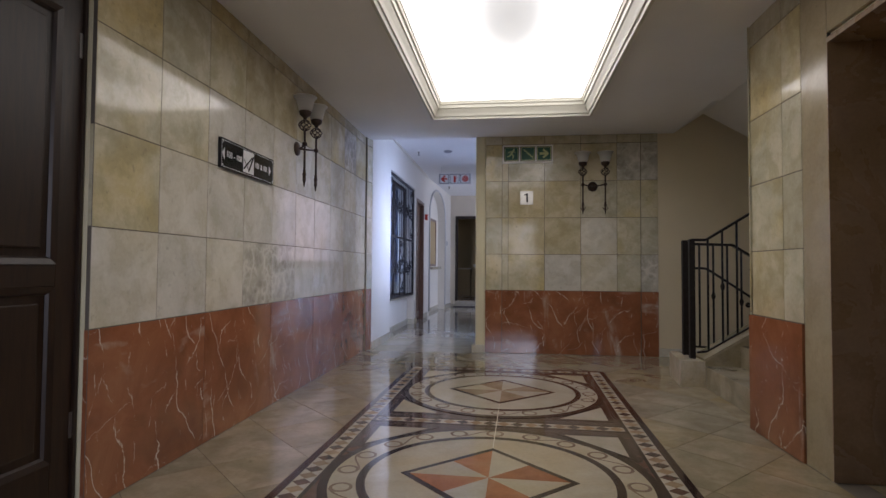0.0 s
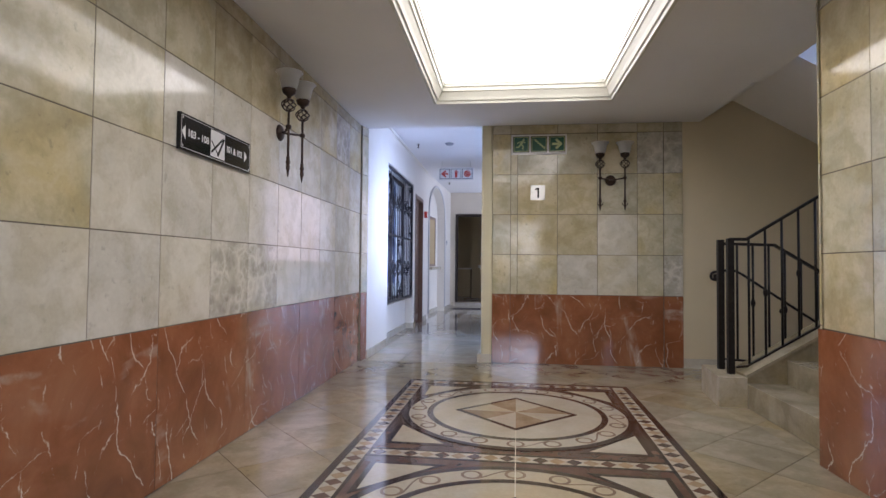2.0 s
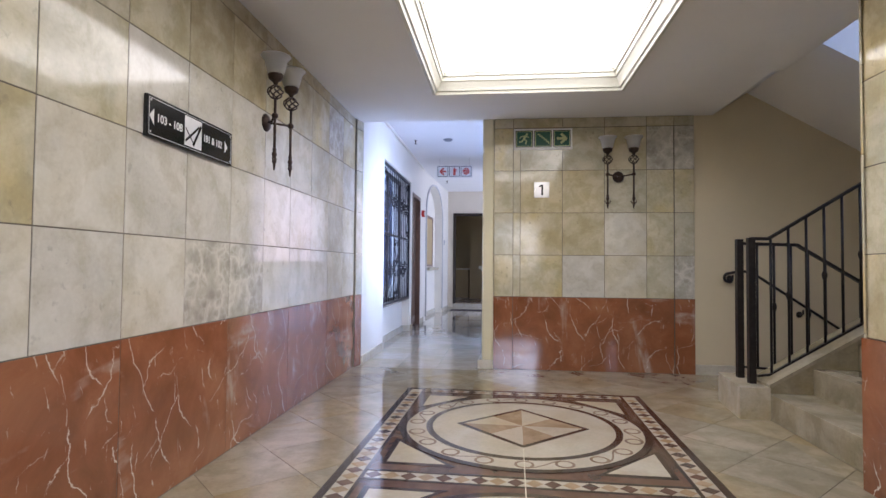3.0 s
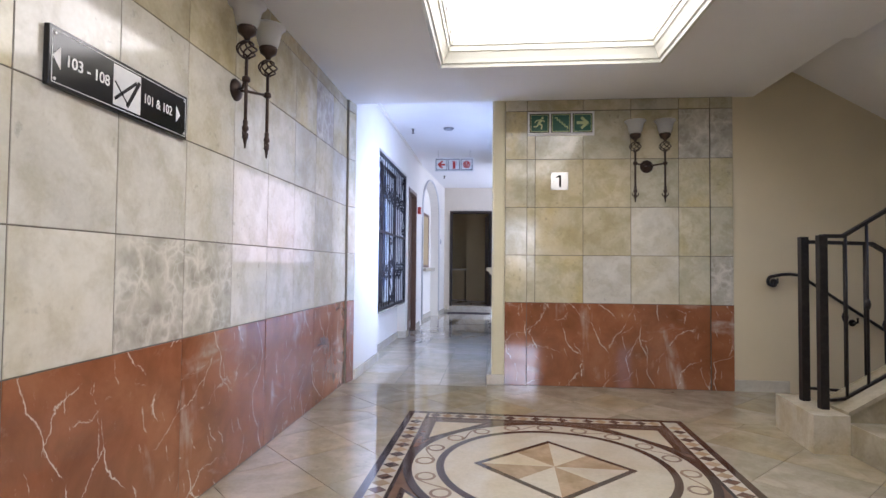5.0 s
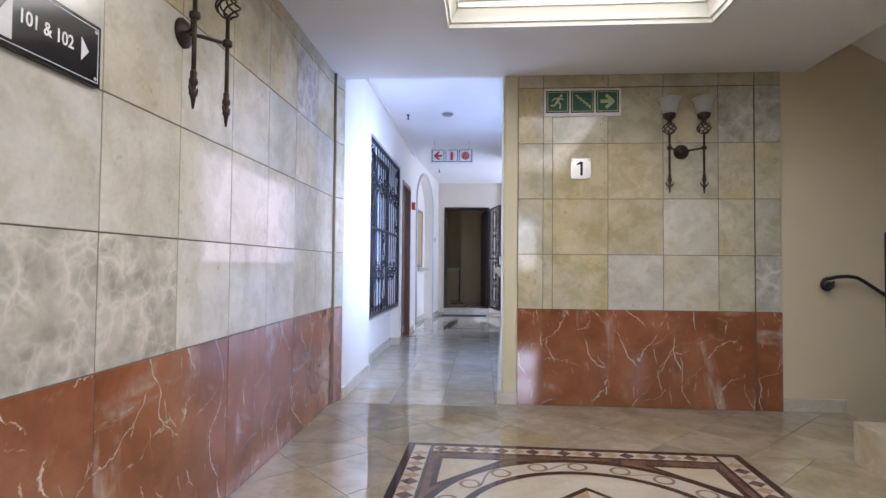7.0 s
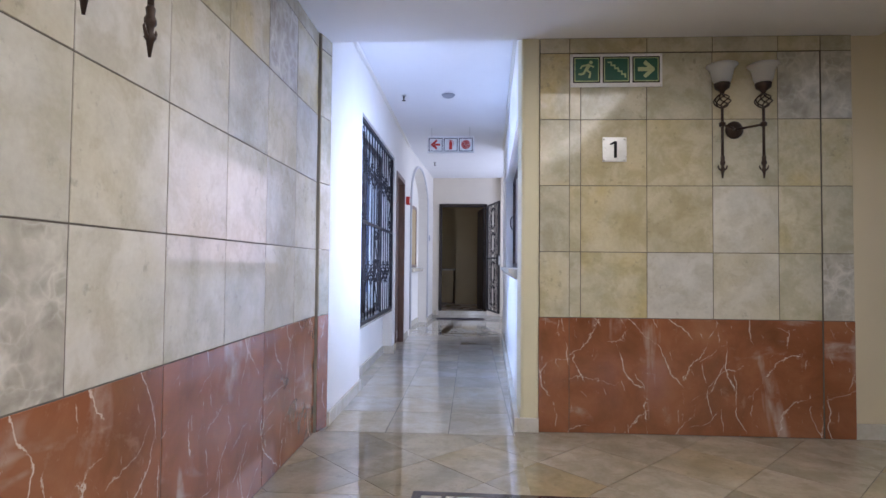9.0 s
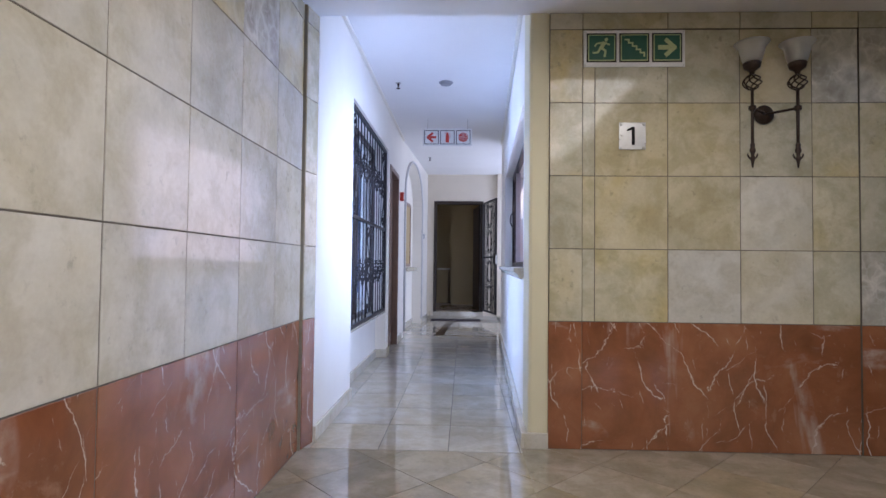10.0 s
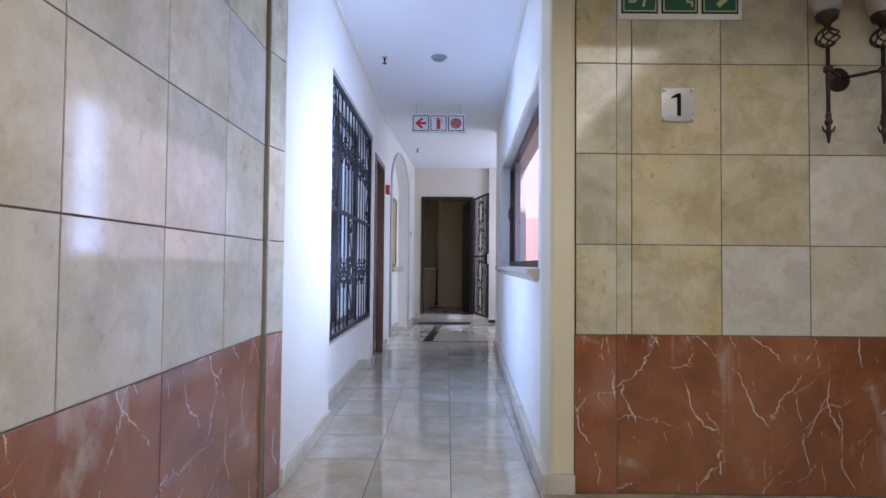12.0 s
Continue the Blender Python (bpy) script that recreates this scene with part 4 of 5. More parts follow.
for z0, z1 in ((0.01, 0.23), (0.895, 0.98), (1.97, 2.09)):
    part("rail", box(DXF - 0.018, DXF, Y0 + 0.098, Y1 - 0.098, z0, z1, bevel=0.003), M_DOOR, door)
for z0, z1 in ((0.23, 0.895), (0.98, 1.97)):
    ya, yb = Y0 + 0.098, Y1 - 0.098
    bm = bmesh.new()
    for d0, d1, h0, h1 in ((0.0, 0.022, 0.010, 0.002), (0.022, 0.03, 0.002, -0.008)):
        o = [(ya + d0, z0 + d0), (yb - d0, z0 + d0), (yb - d0, z1 - d0), (ya + d0, z1 - d0)]
        i = [(ya + d1, z0 + d1), (yb - d1, z0 + d1), (yb - d1, z1 - d1), (ya + d1, z1 - d1)]
        ov = [bm.verts.new((DXF - 0.004 + h0, *p)) for p in o]
        iv = [bm.verts.new((DXF - 0.004 + h1, *p)) for p in i]
        for k in range(4):
            bm.faces.new((ov[k], ov[(k + 1) % 4], iv[(k + 1) % 4], iv[k]))
    part("panel_moulding", bm, M_DOOR, door)
    part("panel", box(DXF - 0.018, DXF - 0.006, ya + 0.06, yb - 0.06, z0 + 0.06, z1 - 0.06, bevel=0.005), M_DOOR, door)
for z in (0.35, 1.86):
    bm = lathe([(0.006, -0.05), (0.006, 0.05)], 10, (DXF + 0.004, Y1 + 0.006, z))
    add_box(bm, DXF - 0.001, DXF + 0.003, Y1 - 0.012, Y1 + 0.012, z - 0.05, z + 0.05)
    part("hinge", bm, M_STEEL, door, "steel butt hinge")
structure("door_frame", boxes([(DXF - 0.06, DXF + 0.012, Y1 + 0.0, Y1 + 0.014, 0, 2.13), (DXF - 0.06, DXF + 0.012, Y0 - 0.04, Y0, 0, 2.13), (DXF - 0.06, DXF + 0.012, Y0, Y1, 2.095, 2.13)]), M_DOOR,
          "dark stained wooden door frame")
structure("wall_behind_door", box(-1.95, -1.802, 0.6, 2.3, 0, 2.62), M_CREAM, "plain wall behind the lobby door")

# ---- passage window grille ----
grille = thing("window_grille", "black wrought iron window grille with scrolls", "window grille")
GX, GY0, GY1, GZ0, GZ1, GZM = HWX - 0.03, 7.225, 9.15, 0.515, 2.32, 1.42


def bar(y0, z0, y1, z1, r=0.0058):
    return tube([(GX, y0, z0), (GX, y1, z1)], r, 6)


for a in ((GY0, GY0 + 0.03, GZ0, GZ1), (GY1 - 0.03, GY1, GZ0, GZ1)):
    part("frame_bar", box(GX - 0.015, GX + 0.015, *a), M_IRON, grille)
for a in ((GZ0, GZ0 + 0.03), (GZ1 - 0.03, GZ1), (GZM - 0.012, GZM + 0.012)):
    part("frame_bar", box(GX - 0.014, GX + 0.014, GY0 + 0.03, GY1 - 0.03, *a), M_IRON, grille)


def spiral(cy, cz, r, start, turns, hand):
    return [(GX, cy + r * (1 - 0.8 * k / 17) * math.cos(start + hand * turns * 2 * math.pi * k / 17), cz + r * (1 - 0.8 * k / 17) * math.sin(start + hand * turns * 2 * math.pi * k / 17)) for k in range(18)]


def s_scroll(y, z0, z1, w, hand):
    """An S-shaped bar with a curl at each end."""
    h = z1 - z0
    r = w * 0.5
    mid = [(GX, y + hand * r * math.cos(math.pi * t), z0 + r + (h - 2 * r) * t) for t in [k / 8 for k in range(9)]]
    bm = tube(mid, 0.006, 6)
    add_tube(bm, spiral(y, z0 + r, r, 0 if hand > 0 else math.pi, 1.1, -hand), 0.006, 6)
    add_tube(bm, spiral(y, z1 - r, r, math.pi if hand > 0 else 0, 1.1, -hand), 0.006, 6)
    return bm


def knot(y, z):
    """A twisted basket on an upright bar."""
    bm = bmesh.new()
    for k in range(4):
        pts = []
        for j in range(8):
            t = j / 7
            a = 2 * math.pi * k / 4 + 2.4 * t
            r = 0.024 * math.sin(math.pi * t) + 0.004
            pts.append((GX + r * math.cos(a), y + r * math.sin(a), z - 0.055 + 0.11 * t))
        add_tube(bm, pts, 0.0055, 5)
    for s in (-0.068, 0.068):
        add_lathe(bm, [(0.009, -0.012), (0.014, -0.006), (0.014, 0.006), (0.009, 0.012)], 8, (GX, y, z + s))
    return bm


N_BAR = 12
bars_y = [GY0 + 0.03 + (GY1 - GY0 - 0.06) * (k + 1) / (N_BAR + 1) for k in range(N_BAR)]
for k, y in enumerate(bars_y):
    if 1 <= k <= N_BAR - 2:
        part("upright_bar", bar(y, GZM, y, GZ1 - 0.03), M_IRON, grille)
        part("basket", knot(y, 1.93 if k % 2 else 1.86), M_IRON, grille)
    if not 5 <= k <= 6:
        part("upright_bar", bar(y, GZ0 + 0.03, y, GZM), M_IRON, grille)
        if k not in (0, N_BAR - 1):
            part("basket", knot(y, 0.93 if k % 2 else 1.0), M_IRON, grille)
for ye, hand in (((GY0 + 0.03 + bars_y[1]) / 2, 1), ((GY1 - 0.03 + bars_y[-2]) / 2, -1)):
    for z0, z1 in ((1.45, 1.86), (1.86, 2.27)):
        part("scroll", s_scroll(ye, z0, z1, 0.13, hand), M_IRON, grille)
        hand = -hand
yc = (bars_y[5] + bars_y[6]) / 2
for y, hand in ((yc - 0.09, 1), (yc + 0.09, -1)):
    for z0, z1 in ((0.56, 0.97), (0.99, 1.39)):
        part("scroll", s_scroll(y, z0, z1, 0.14, hand), M_IRON, grille)
for y in (yc - 0.175, yc + 0.175):
    part("upright_bar", bar(y, GZ0 + 0.03, y, GZM), M_IRON, grille)

# the window and the dim room behind it
win = thing("window_passage", "bronze framed window behind the grille", "window", kind="structure")
part("window_frame", boxes([(-1.70, -1.66, 7.21, 7.26, 0.5, 2.33), (-1.70, -1.66, 9.11, 9.16, 0.5, 2.33), (-1.70, -1.66, 7.26, 9.11, 0.5, 0.55), (-1.70, -1.66, 7.26, 9.11, 2.28, 2.33), (-1.70, -1.66, 8.20, 8.25, 0.55, 2.28), (-1.70, -1.66, 7.26, 8.20, 1.68, 1.72)]), M_FRAME, win)
part("window_sill", box(-1.66, HWX - 0.003, 7.21, 9.09, 0.50, 0.512), M_STONE, win)
for y0, y1 in ((7.26, 8.20), (8.25, 9.11)):
    p = part("pane", box(-1.683, -1.677, y0, y1, 0.55, 2.28), M_GLASS, win)
    p.visible_shadow = False
structure("wall_room", boxes([(-3.6, -1.80, 6.6, 6.75, 0, HZ), (-3.6, -1.80, 10.0, 10.15, 0, HZ), (-3.75, -3.6, 6.6, 7.1, 0, HZ), (-3.75, -3.6, 9.7, 10.15, 0, HZ), (-3.75, -3.6, 7.1, 9.7, 0, 0.85), (-3.75, -3.6, 7.1, 9.7, 2.3, HZ), (-3.6, -1.78, 6.6, 10.15, HZ, 2.9), (-3.6, -1.80, 6.6, 10.15, -0.1, 0)]), M_WHITE,
          "plain room behind the barred window")
desk = thing("desk", "white counter inside the room behind the window", "desk")
part("top", box(-2.45, -1.83, 6.95, 9.6, 0.66, 0.70, bevel=0.004), M_PAPER, desk)
for y in (7.0, 9.5):
    part("leg", box(-2.4, -1.88, y, y + 0.04, 0, 0.66), M_PAPER, desk)
for y0, y1 in ((6.85, 7.40), (8.75, 9.15)):
    cur = thing("curtain", "dark blue curtain hanging in folds", "curtain", "room curtains")
    pts = [(-1.80 - 0.03 - 0.02 * math.sin(k * 1.9), y0 + (y1 - y0) * k / 26) for k in range(27)]
    part("cloth", prism(pts + [(x - 0.006, y) for x, y in pts[::-1]], 0.72, 2.45), M_CURTAIN, cur)
    part("curtain_rod", tube([(-1.83, y0 - 0.05, 2.46), (-1.83, y1 + 0.05, 2.46)], 0.012, 8), M_STEEL, cur)

# ---- passage side door ----
sd = thing("side_door", "brown wooden passage door with white notices", "door")
part("door_leaf", box(-1.605, -1.565, 9.36, 10.06, 0.02, 2.14, bevel=0.003), M_DOOR2, sd)
for z0, z1 in ((0.2, 0.95), (1.1, 1.98)):
    part("panel", box(-1.565, -1.556, 9.48, 9.94, z0, z1, bevel=0.006), M_DOOR2, sd)
for z in (1.30, 1.62):
    part("notice", box(-1.556, -1.553, 9.55, 9.76, z, z + 0.26), M_PAPER, sd, "white paper notice")
part("door_handle", tube([(-1.565, 9.43, 1.03), (-1.52, 9.43, 1.03), (-1.52, 9.54, 1.03)], 0.009, 8), M_STEEL, sd)
part("kick_plate", box(-1.565, -1.561, 9.40, 10.02, 0.06, 0.16), M_STEEL, sd)
structure("door_side_frame", boxes([(-1.62, HWX + 0.012, 9.30, 9.36, 0, 2.20), (-1.62, HWX + 0.012, 10.06, 10.10, 0, 2.20), (-1.62, HWX + 0.012, 9.36, 10.06, 2.14, 2.20)], bevel=0.003), M_DOOR2, "brown wooden frame of the passage door")
structure("wall_behind_side_door", box(-1.95, -1.79, 9.2, 10.2, 0, HZ), M_WHITE, "plain wall behind the passage door")

call = thing("fire_call_point", "red manual fire alarm call point", "fire alarm", at=pose(HWX, 10.33, 1.95))
part("housing", box(0, 0.05, -0.055, 0.055, -0.055, 0.055, bevel=0.006), M_SIGNRED, call)
part("glass_cover", box(0.05, 0.053, -0.034, 0.034, -0.034, 0.034), M_PAPER, call)
sw = thing("light_switch", "small dark wall switch plate", "switch", at=WB @ pose(2.35, -0.001, 1.55))
part("plate", box(-0.03, 0.03, -0.012, 0, -0.05, 0.05, bevel=0.003), M_GREYMETAL, sw)
part("rocker", box(-0.012, 0.012, -0.017, -0.012, -0.024, 0.024, bevel=0.001), M_GREYMETAL, sw)

niche = thing("window_niche", "window with a stone sill inside the arched niche", "window", kind="structure", at=WB)
part("window_frame", boxes([(0.95, 1.00, 0.135, 0.16, 1.0, 2.05), (1.65, 1.70, 0.135, 0.16, 1.0, 2.05), (1.00, 1.65, 0.135, 0.16, 2.0, 2.05), (1.00, 1.65, 0.135, 0.16, 1.0, 1.05)]), M_DOOR2, niche)
part("pane", box(1.00, 1.65, 0.145, 0.157, 1.05, 2.0), M_TANWALL, niche, "tan blind behind the window")
part("window_sill", box(0.80, 1.85, 0.03, 0.16, 0.93, 0.99, bevel=0.012), M_STONE, niche)

# ---- courtyard window ----
cw = thing("window_courtyard", "bronze aluminium casement window open to the courtyard", "window", kind="structure", at=WR)
FY0, FY1 = -0.135, -0.09
mull = [WIN0, WIN1 - 0.55, WIN1]
rows = [(WIN0, WIN1, FY0, FY1, SILLZ, SILLZ + 0.05), (WIN0, WIN1, FY0, FY1, HEADZ - 0.05, HEADZ)]
for u in mull:
    a = min(max(u - 0.025, WIN0), WIN1 - 0.05)
    rows.append((a, a + 0.05, FY0, FY1, SILLZ + 0.05, HEADZ - 0.05))
part("window_frame", boxes(rows), M_FRAME, cw)
# the long casement is off; the narrow far light stays glazed
p = part("pane", box(mull[1] + 0.025, WIN1 - 0.05, -0.115, -0.11, SILLZ + 0.05, HEADZ - 0.05), M_GLASS, cw)
p.visible_shadow = False
HU = mull[1] + 0.03
part("handle", tube([(HU, FY1, 1.48), (HU, FY1 + 0.03, 1.48), (HU, FY1 + 0.05, 1.53), (HU, FY1 + 0.045, 1.60), (HU, FY1 + 0.015, 1.64)], 0.007, 6), M_IRON, cw)
part("sash_edge", box(mull[1] - 0.055, mull[1] - 0.027, -0.150, -0.10, SILLZ + 0.05, HEADZ - 0.05, bevel=0.003), M_STEEL, cw, "pale aluminium sash edge")
sill = bmesh.new()
add_prism(sill, [(-0.15, SILLZ + 0.002), (-0.15, SILLZ - 0.06), (0.0, SILLZ - 0.06), (0.012, SILLZ - 0.075), (0.03, SILLZ - 0.06), (0.045, SILLZ - 0.035), (0.065, SILLZ - 0.028), (0.065, SILLZ + 0.002)], WIN0 - 0.05, WIN1 + 0.1, "x")
part("window_sill", sill, M_STONE, cw, "moulded cream stone sill")

# courtyard beyond it
structure("ground", box(-40, 60, -40, 80, -2.0, -1.9), M_GROUND, "grey paved ground outside")
structure("wall_court_end", boxes([(-0.1, 7.5, 10.423, 10.447, 1.62, 3.6)]), M_PALEPINK, "pale pink upper wall of the courtyard")
structure("wall_court_base", boxes([(-0.1, 7.5, 10.42, 10.45, -1.9, 1.62)]), M_PINK, "pink stucco lower wall of the courtyard")
structure("wall_court_side", box(14.0, 14.2, 4.0, 13.0, -1.9, 1.6), M_PALEPINK, "low pale pink courtyard side wall")
# out of view; its 5.5 m height is chosen to shade the passage window
structure("wall_court_south", boxes([(-0.1, 7.5, 6.46, 6.6, -1.9, 5.5)]), M_PALEPINK, "unseen pale pink courtyard wall behind the lobby, raised to block the sun")
structure("roof", boxes([(-2.3, 0.05, 6.45, 14.0, 2.96, 3.1), (-2.3, 5.2, -3, 6.46, 4.36, 4.5), (-4, -1.7, 6.3, 14, 2.96, 3.1), (0.05, 2.7, 10.9, 14, 2.96, 3.1), (-2.3, 2.4, -3, 6.4, 2.99, 3.1)]), M_GROUND, "flat roof slab over the building")

# ---- far door, gate and room ----
structure("door_far_frame", boxes([(DX0, DX0 + 0.055, FAR - 0.02, 13.60, DZ0, DZ1), (DX1 - 0.055, DX1, FAR - 0.02, 13.60, DZ0, DZ1), (DX0 + 0.055, DX1 - 0.055, FAR - 0.02, 13.60, DZ1 - 0.055, DZ1)], bevel=0.004), M_DOOR,
          "dark stained wooden frame of the far door")
leaf = thing("far_door", "dark wooden door standing open into the room", "door", at=pose(DX1 - 0.06, 13.62, 0, 0, 0, 97))
part("leaf", box(0, 0.80, -0.02, 0.02, DZ0 + 0.01, DZ1 - 0.06, bevel=0.003), M_DOOR, leaf)
part("door_handle", tube([(0.74, -0.02, 1.15), (0.74, -0.06, 1.15), (0.64, -0.06, 1.15)], 0.009, 8), M_STEEL, leaf)
gate = thing("security_gate", "black wrought iron security gate standing open", "gate", at=pose(DX1, FAR - 0.03, 0, 0, 0, -77))
GW = 0.88
for a in ((0, 0.03, 0.17, 2.225), (GW - 0.03, GW, 0.17, 2.225)):
    part("frame_bar", box(a[0], a[1], -0.015, 0.015, a[2], a[3]), M_IRON, gate)
for z in (0.17, 1.17, 2.195):
    part("frame_bar", box(0.03, GW - 0.03, -0.014, 0.014, z, z + 0.03), M_IRON, gate)
for k in range(9):
    u = 0.03 + (GW - 0.06) * (k + 1) / 10
    if k != 4:
        part("upright_bar", tube([(u, 0, 0.2), (u, 0, 2.2)], 0.008, 6), M_IRON, gate)


def gate_scroll(u, z0, z1, w, hand):
    r = w / 2
    pts = []
    for k in range(30):
        t = k / 29
        pts.append((u + hand * r * math.cos(math.pi * 2 * t), 0, z0 + (z1 - z0) * t))
    bm = tube(pts, 0.006, 6)
    for zc in (z0 + r, z1 - r):
        add_tube(bm, [(u + r * 0.8 * (1 - 0.8 * j / 13) * math.cos(j * 0.55), 0, zc + r * 0.8 * (1 - 0.8 * j / 13) * math.sin(j * 0.55)) for j in range(14)], 0.006, 6)
    return bm


for z0, z1 in ((0.25, 0.68), (0.70, 1.13), (1.25, 1.68), (1.72, 2.15)):
    for u, hand in ((0.36, 1), (0.52, -1), (0.80, 1)):
        part("scroll", gate_scroll(u, z0, z1, 0.12, hand), M_IRON, gate)
lock = part("lock_box", box(GW - 0.09, GW - 0.03, -0.03, 0.03, 1.05, 1.25, bevel=0.003), M_IRON, gate)
part("lock_plate", box(GW - 0.003, GW + 0.004, -0.013, 0.013, 1.06, 1.22), M_STEEL, lock)
structure("wall_flat", boxes([(-2.6, 1.2, 16.6, 16.75, 0.1, HZ), (-2.7, -2.6, 13.7, 14.2, 0.1, HZ), (-2.7, -2.6, 15.6, 16.75, 0.1, HZ), (-2.7, -2.6, 14.2, 15.6, 0.1, 1.8), (-2.7, -2.6, 14.2, 15.6, 2.1, HZ), (1.2, 1.3, 13.7, 16.75, 0.1, HZ), (-0.93, -0.2, 15.3, 15.42, 0.12, HZ)]), M_TANWALL, "tan painted walls of the room beyond the far door")
structure("ceiling_flat", box(-2.7, 1.3, 13.7, 16.75, HZ, 2.9), M_CEIL, "white ceiling of the room beyond the far door")
structure("floor_flat", box(-2.7, 1.3, 13.72, 16.75, 0.0, 0.145), M_BROWN, "brown floor of the room beyond the far door")
cnt = thing("counter", "pale counter in the room beyond the far door", "counter")
part("top", box(-2.5, -0.95, 15.7, 16.55, 0.92, 0.96, bevel=0.004), M_STONE, cnt)
part("base", box(-2.45, -1.0, 15.78, 16.5, 0.145, 0.92), M_TANWALL, cnt)
mat = thing("door_mat", "dark flat door mat before the far step", "door mat")
part("fibre", box(-1.24, -0.32, 13.14, 13.36, 0.001, 0.012, bevel=0.003), M_MAT, mat)

# ---- marble cladding, floors and inlays ----
structure("wall_joints", boxes([(WX - 0.019, WX - 0.0025, 1.8842, 6.048, 0, 2.5), (WX - 0.019, WX - 0.0025, -2.6, 0.75, 0, 2.5),
                                (0.041, 1.588, BY + 0.0025, BY + 0.019, 0, 2.403), (-0.146, 0.041, BY - 0.0045, BY + 0.019, 0, 2.5), (1.590, 1.774, BY - 0.0045, BY + 0.009, 0, 2.5),
                                (0.041, 1.588, BY - 0.0045, BY + 0.019, 2.404, 2.5), (EX + 0.0025, EX + 0.019, 2.628, 3.459, 0, 2.5), (EX + 0.0025, EX + 0.019, -2.5, 1.35, 0, 2.5)]), M_GROUT, "dark joints between the marble tiles")
M_WEST = upright(WX, 0, (0, 1, 0), (1, 0, 0))
# pale set widened towards the passage, daylight brightness put into the tile colour
wall_tiles(wall_west, M_WEST, WCOL, WROW, M_TILE, broken=((3, 0), (4, 0), (8, 3)), pale=[(i, k) for i in range(4, 10) for k in range(3)] + [(1, 1), (2, 1), (0, 0), (1, 0), (2, 0), (3, 1), (2, 2), (3, 2)],
           golden=((0, 3), (0, 4), (1, 4), (2, 4), (3, 3), (3, 4), (4, 3), (4, 4), (5, 4), (6, 4), (7, 4)))
wall_tiles(wall_west, M_WEST, [WCOL[0], WCOL[2], WCOL[4], WCOL[6], WCOL[8], WCOL[10]], [0, 0.72], M_RED, "slab")
wall_tiles(wall_west, M_WEST, [-2.6 + 0.418 * i for i in range(9)] , WROW, M_TILE)
wall_tiles(wall_west, M_WEST, [-2.6 + 0.836 * i for i in range(5)], [0, 0.72], M_RED, "slab")
# end strip, a little proud of the wall beyond a dark groove
M_JOINT = plain("olive joint strip", (0.24, 0.215, 0.155), 0.4)
M_STRIP = upright(-1.528, 6.056, (0.196, 0.9806, 0), (0.9806, -0.196, 0))
structure("wall_strip", box(-1.60, -1.548, 6.056, 6.199, 0, 2.5), M_CREAM, "narrow wall return at the lobby corner")
wall_tiles(wall_west, M_STRIP, [0.0, 0.1455], WROW, M_TILE)
wall_tiles(wall_west, M_STRIP, [0.0, 0.1455], [0, 0.72], M_RED, "slab")
structure("trim_groove", box(-1.56, -1.5305, 6.049, 6.0535, 0, 2.5), M_JOINT, "dark metal strip in the wall joint")
# door reveal
M_REV = upright(WX - 0.125, 1.884, (1, 0, 0), (0, -1, 0))
wall_tiles(wall_west, M_REV, [0.088, 0.124], [0.72, 1.134, 1.554, 2.1], M_TILE)
wall_tiles(wall_west, M_REV, [0.088, 0.124], [0, 0.72], M_RED, "slab")

M_NORTH = upright(0, BY, (1, 0, 0), (0, -1, 0))
M_PIER = upright(0, BY - 0.007, (1, 0, 0), (0, -1, 0))
wall_tiles(wall_north, M_NORTH, [0.041, 0.112, 0.525, 0.931, 1.331, 1.588], WROW[:-1], M_TILE, broken=((4, 3),),
           golden=((1, 1), (2, 2), (3, 3), (1, 2), (2, 1), (0, 3)), pale=((2, 0), (3, 1), (3, 0)))
wall_tiles(wall_north, M_PIER, [0.041, 0.525, 0.931, 1.331, 1.588], [2.403, 2.5], M_TILE)
wall_tiles(wall_north, M_PIER, [-0.148, 0.041], WROW, M_TILE)
wall_tiles(wall_north, M_PIER, [1.589, 1.776], WROW, M_TILE, broken=((0, 0), (0, 3)))
wall_tiles(wall_north, M_PIER, [-0.152, 0.041], [0, 0.72], M_RED, "slab")
wall_tiles(wall_north, M_NORTH, [0.041, 1.588], [0, 0.72], M_RED, "slab")
wall_tiles(wall_north, M_PIER, [1.589, 1.779], [0, 0.72], M_RED, "slab")

M_EAST = upright(EX, 0, (0, -1, 0), (-1, 0, 0))
EROW = [0.703, 1.088, 1.492, 1.897, 2.36, 2.5]
wall_tiles(wall_east, M_EAST, [-3.46, -3.06, -2.86], EROW, M_TILE, golden=((0, 3), (1, 3), (0, 0)))
wall_tiles(wall_east, upright(EX - 0.012, 0, (0, -1, 0), (-1, 0, 0)), [-3.475, -2.86], [0, 0.703], M_RED, "slab")
wall_tiles(wall_east, M_EAST, [-2.86, -2.628], [0, 2.5], M_PANELSTONE, "slab")
wall_tiles(wall_east, M_EAST, [-2.628, -1.35], [2.10, 2.5], M_PANELSTONE, "slab")
wall_tiles(wall_east, M_EAST, [-1.35 + 0.418 * i for i in range(10)], WROW, M_TILE)
wall_tiles(wall_east, M_EAST, [-1.35 + 0.836 * i for i in range(5)], [0, 0.72], M_RED, "slab")
# side of the pier towards the stairs
wall_tiles(wall_east, upright(0, 3.462, (-1, 0, 0), (0, 1, 0)), [-1.90, -1.60], [0.0, 0.72] + WROW[1:-1] + [2.9], M_TILE)

# diagonal floor tiles
S2 = 0.2925
GAP = 0.0024


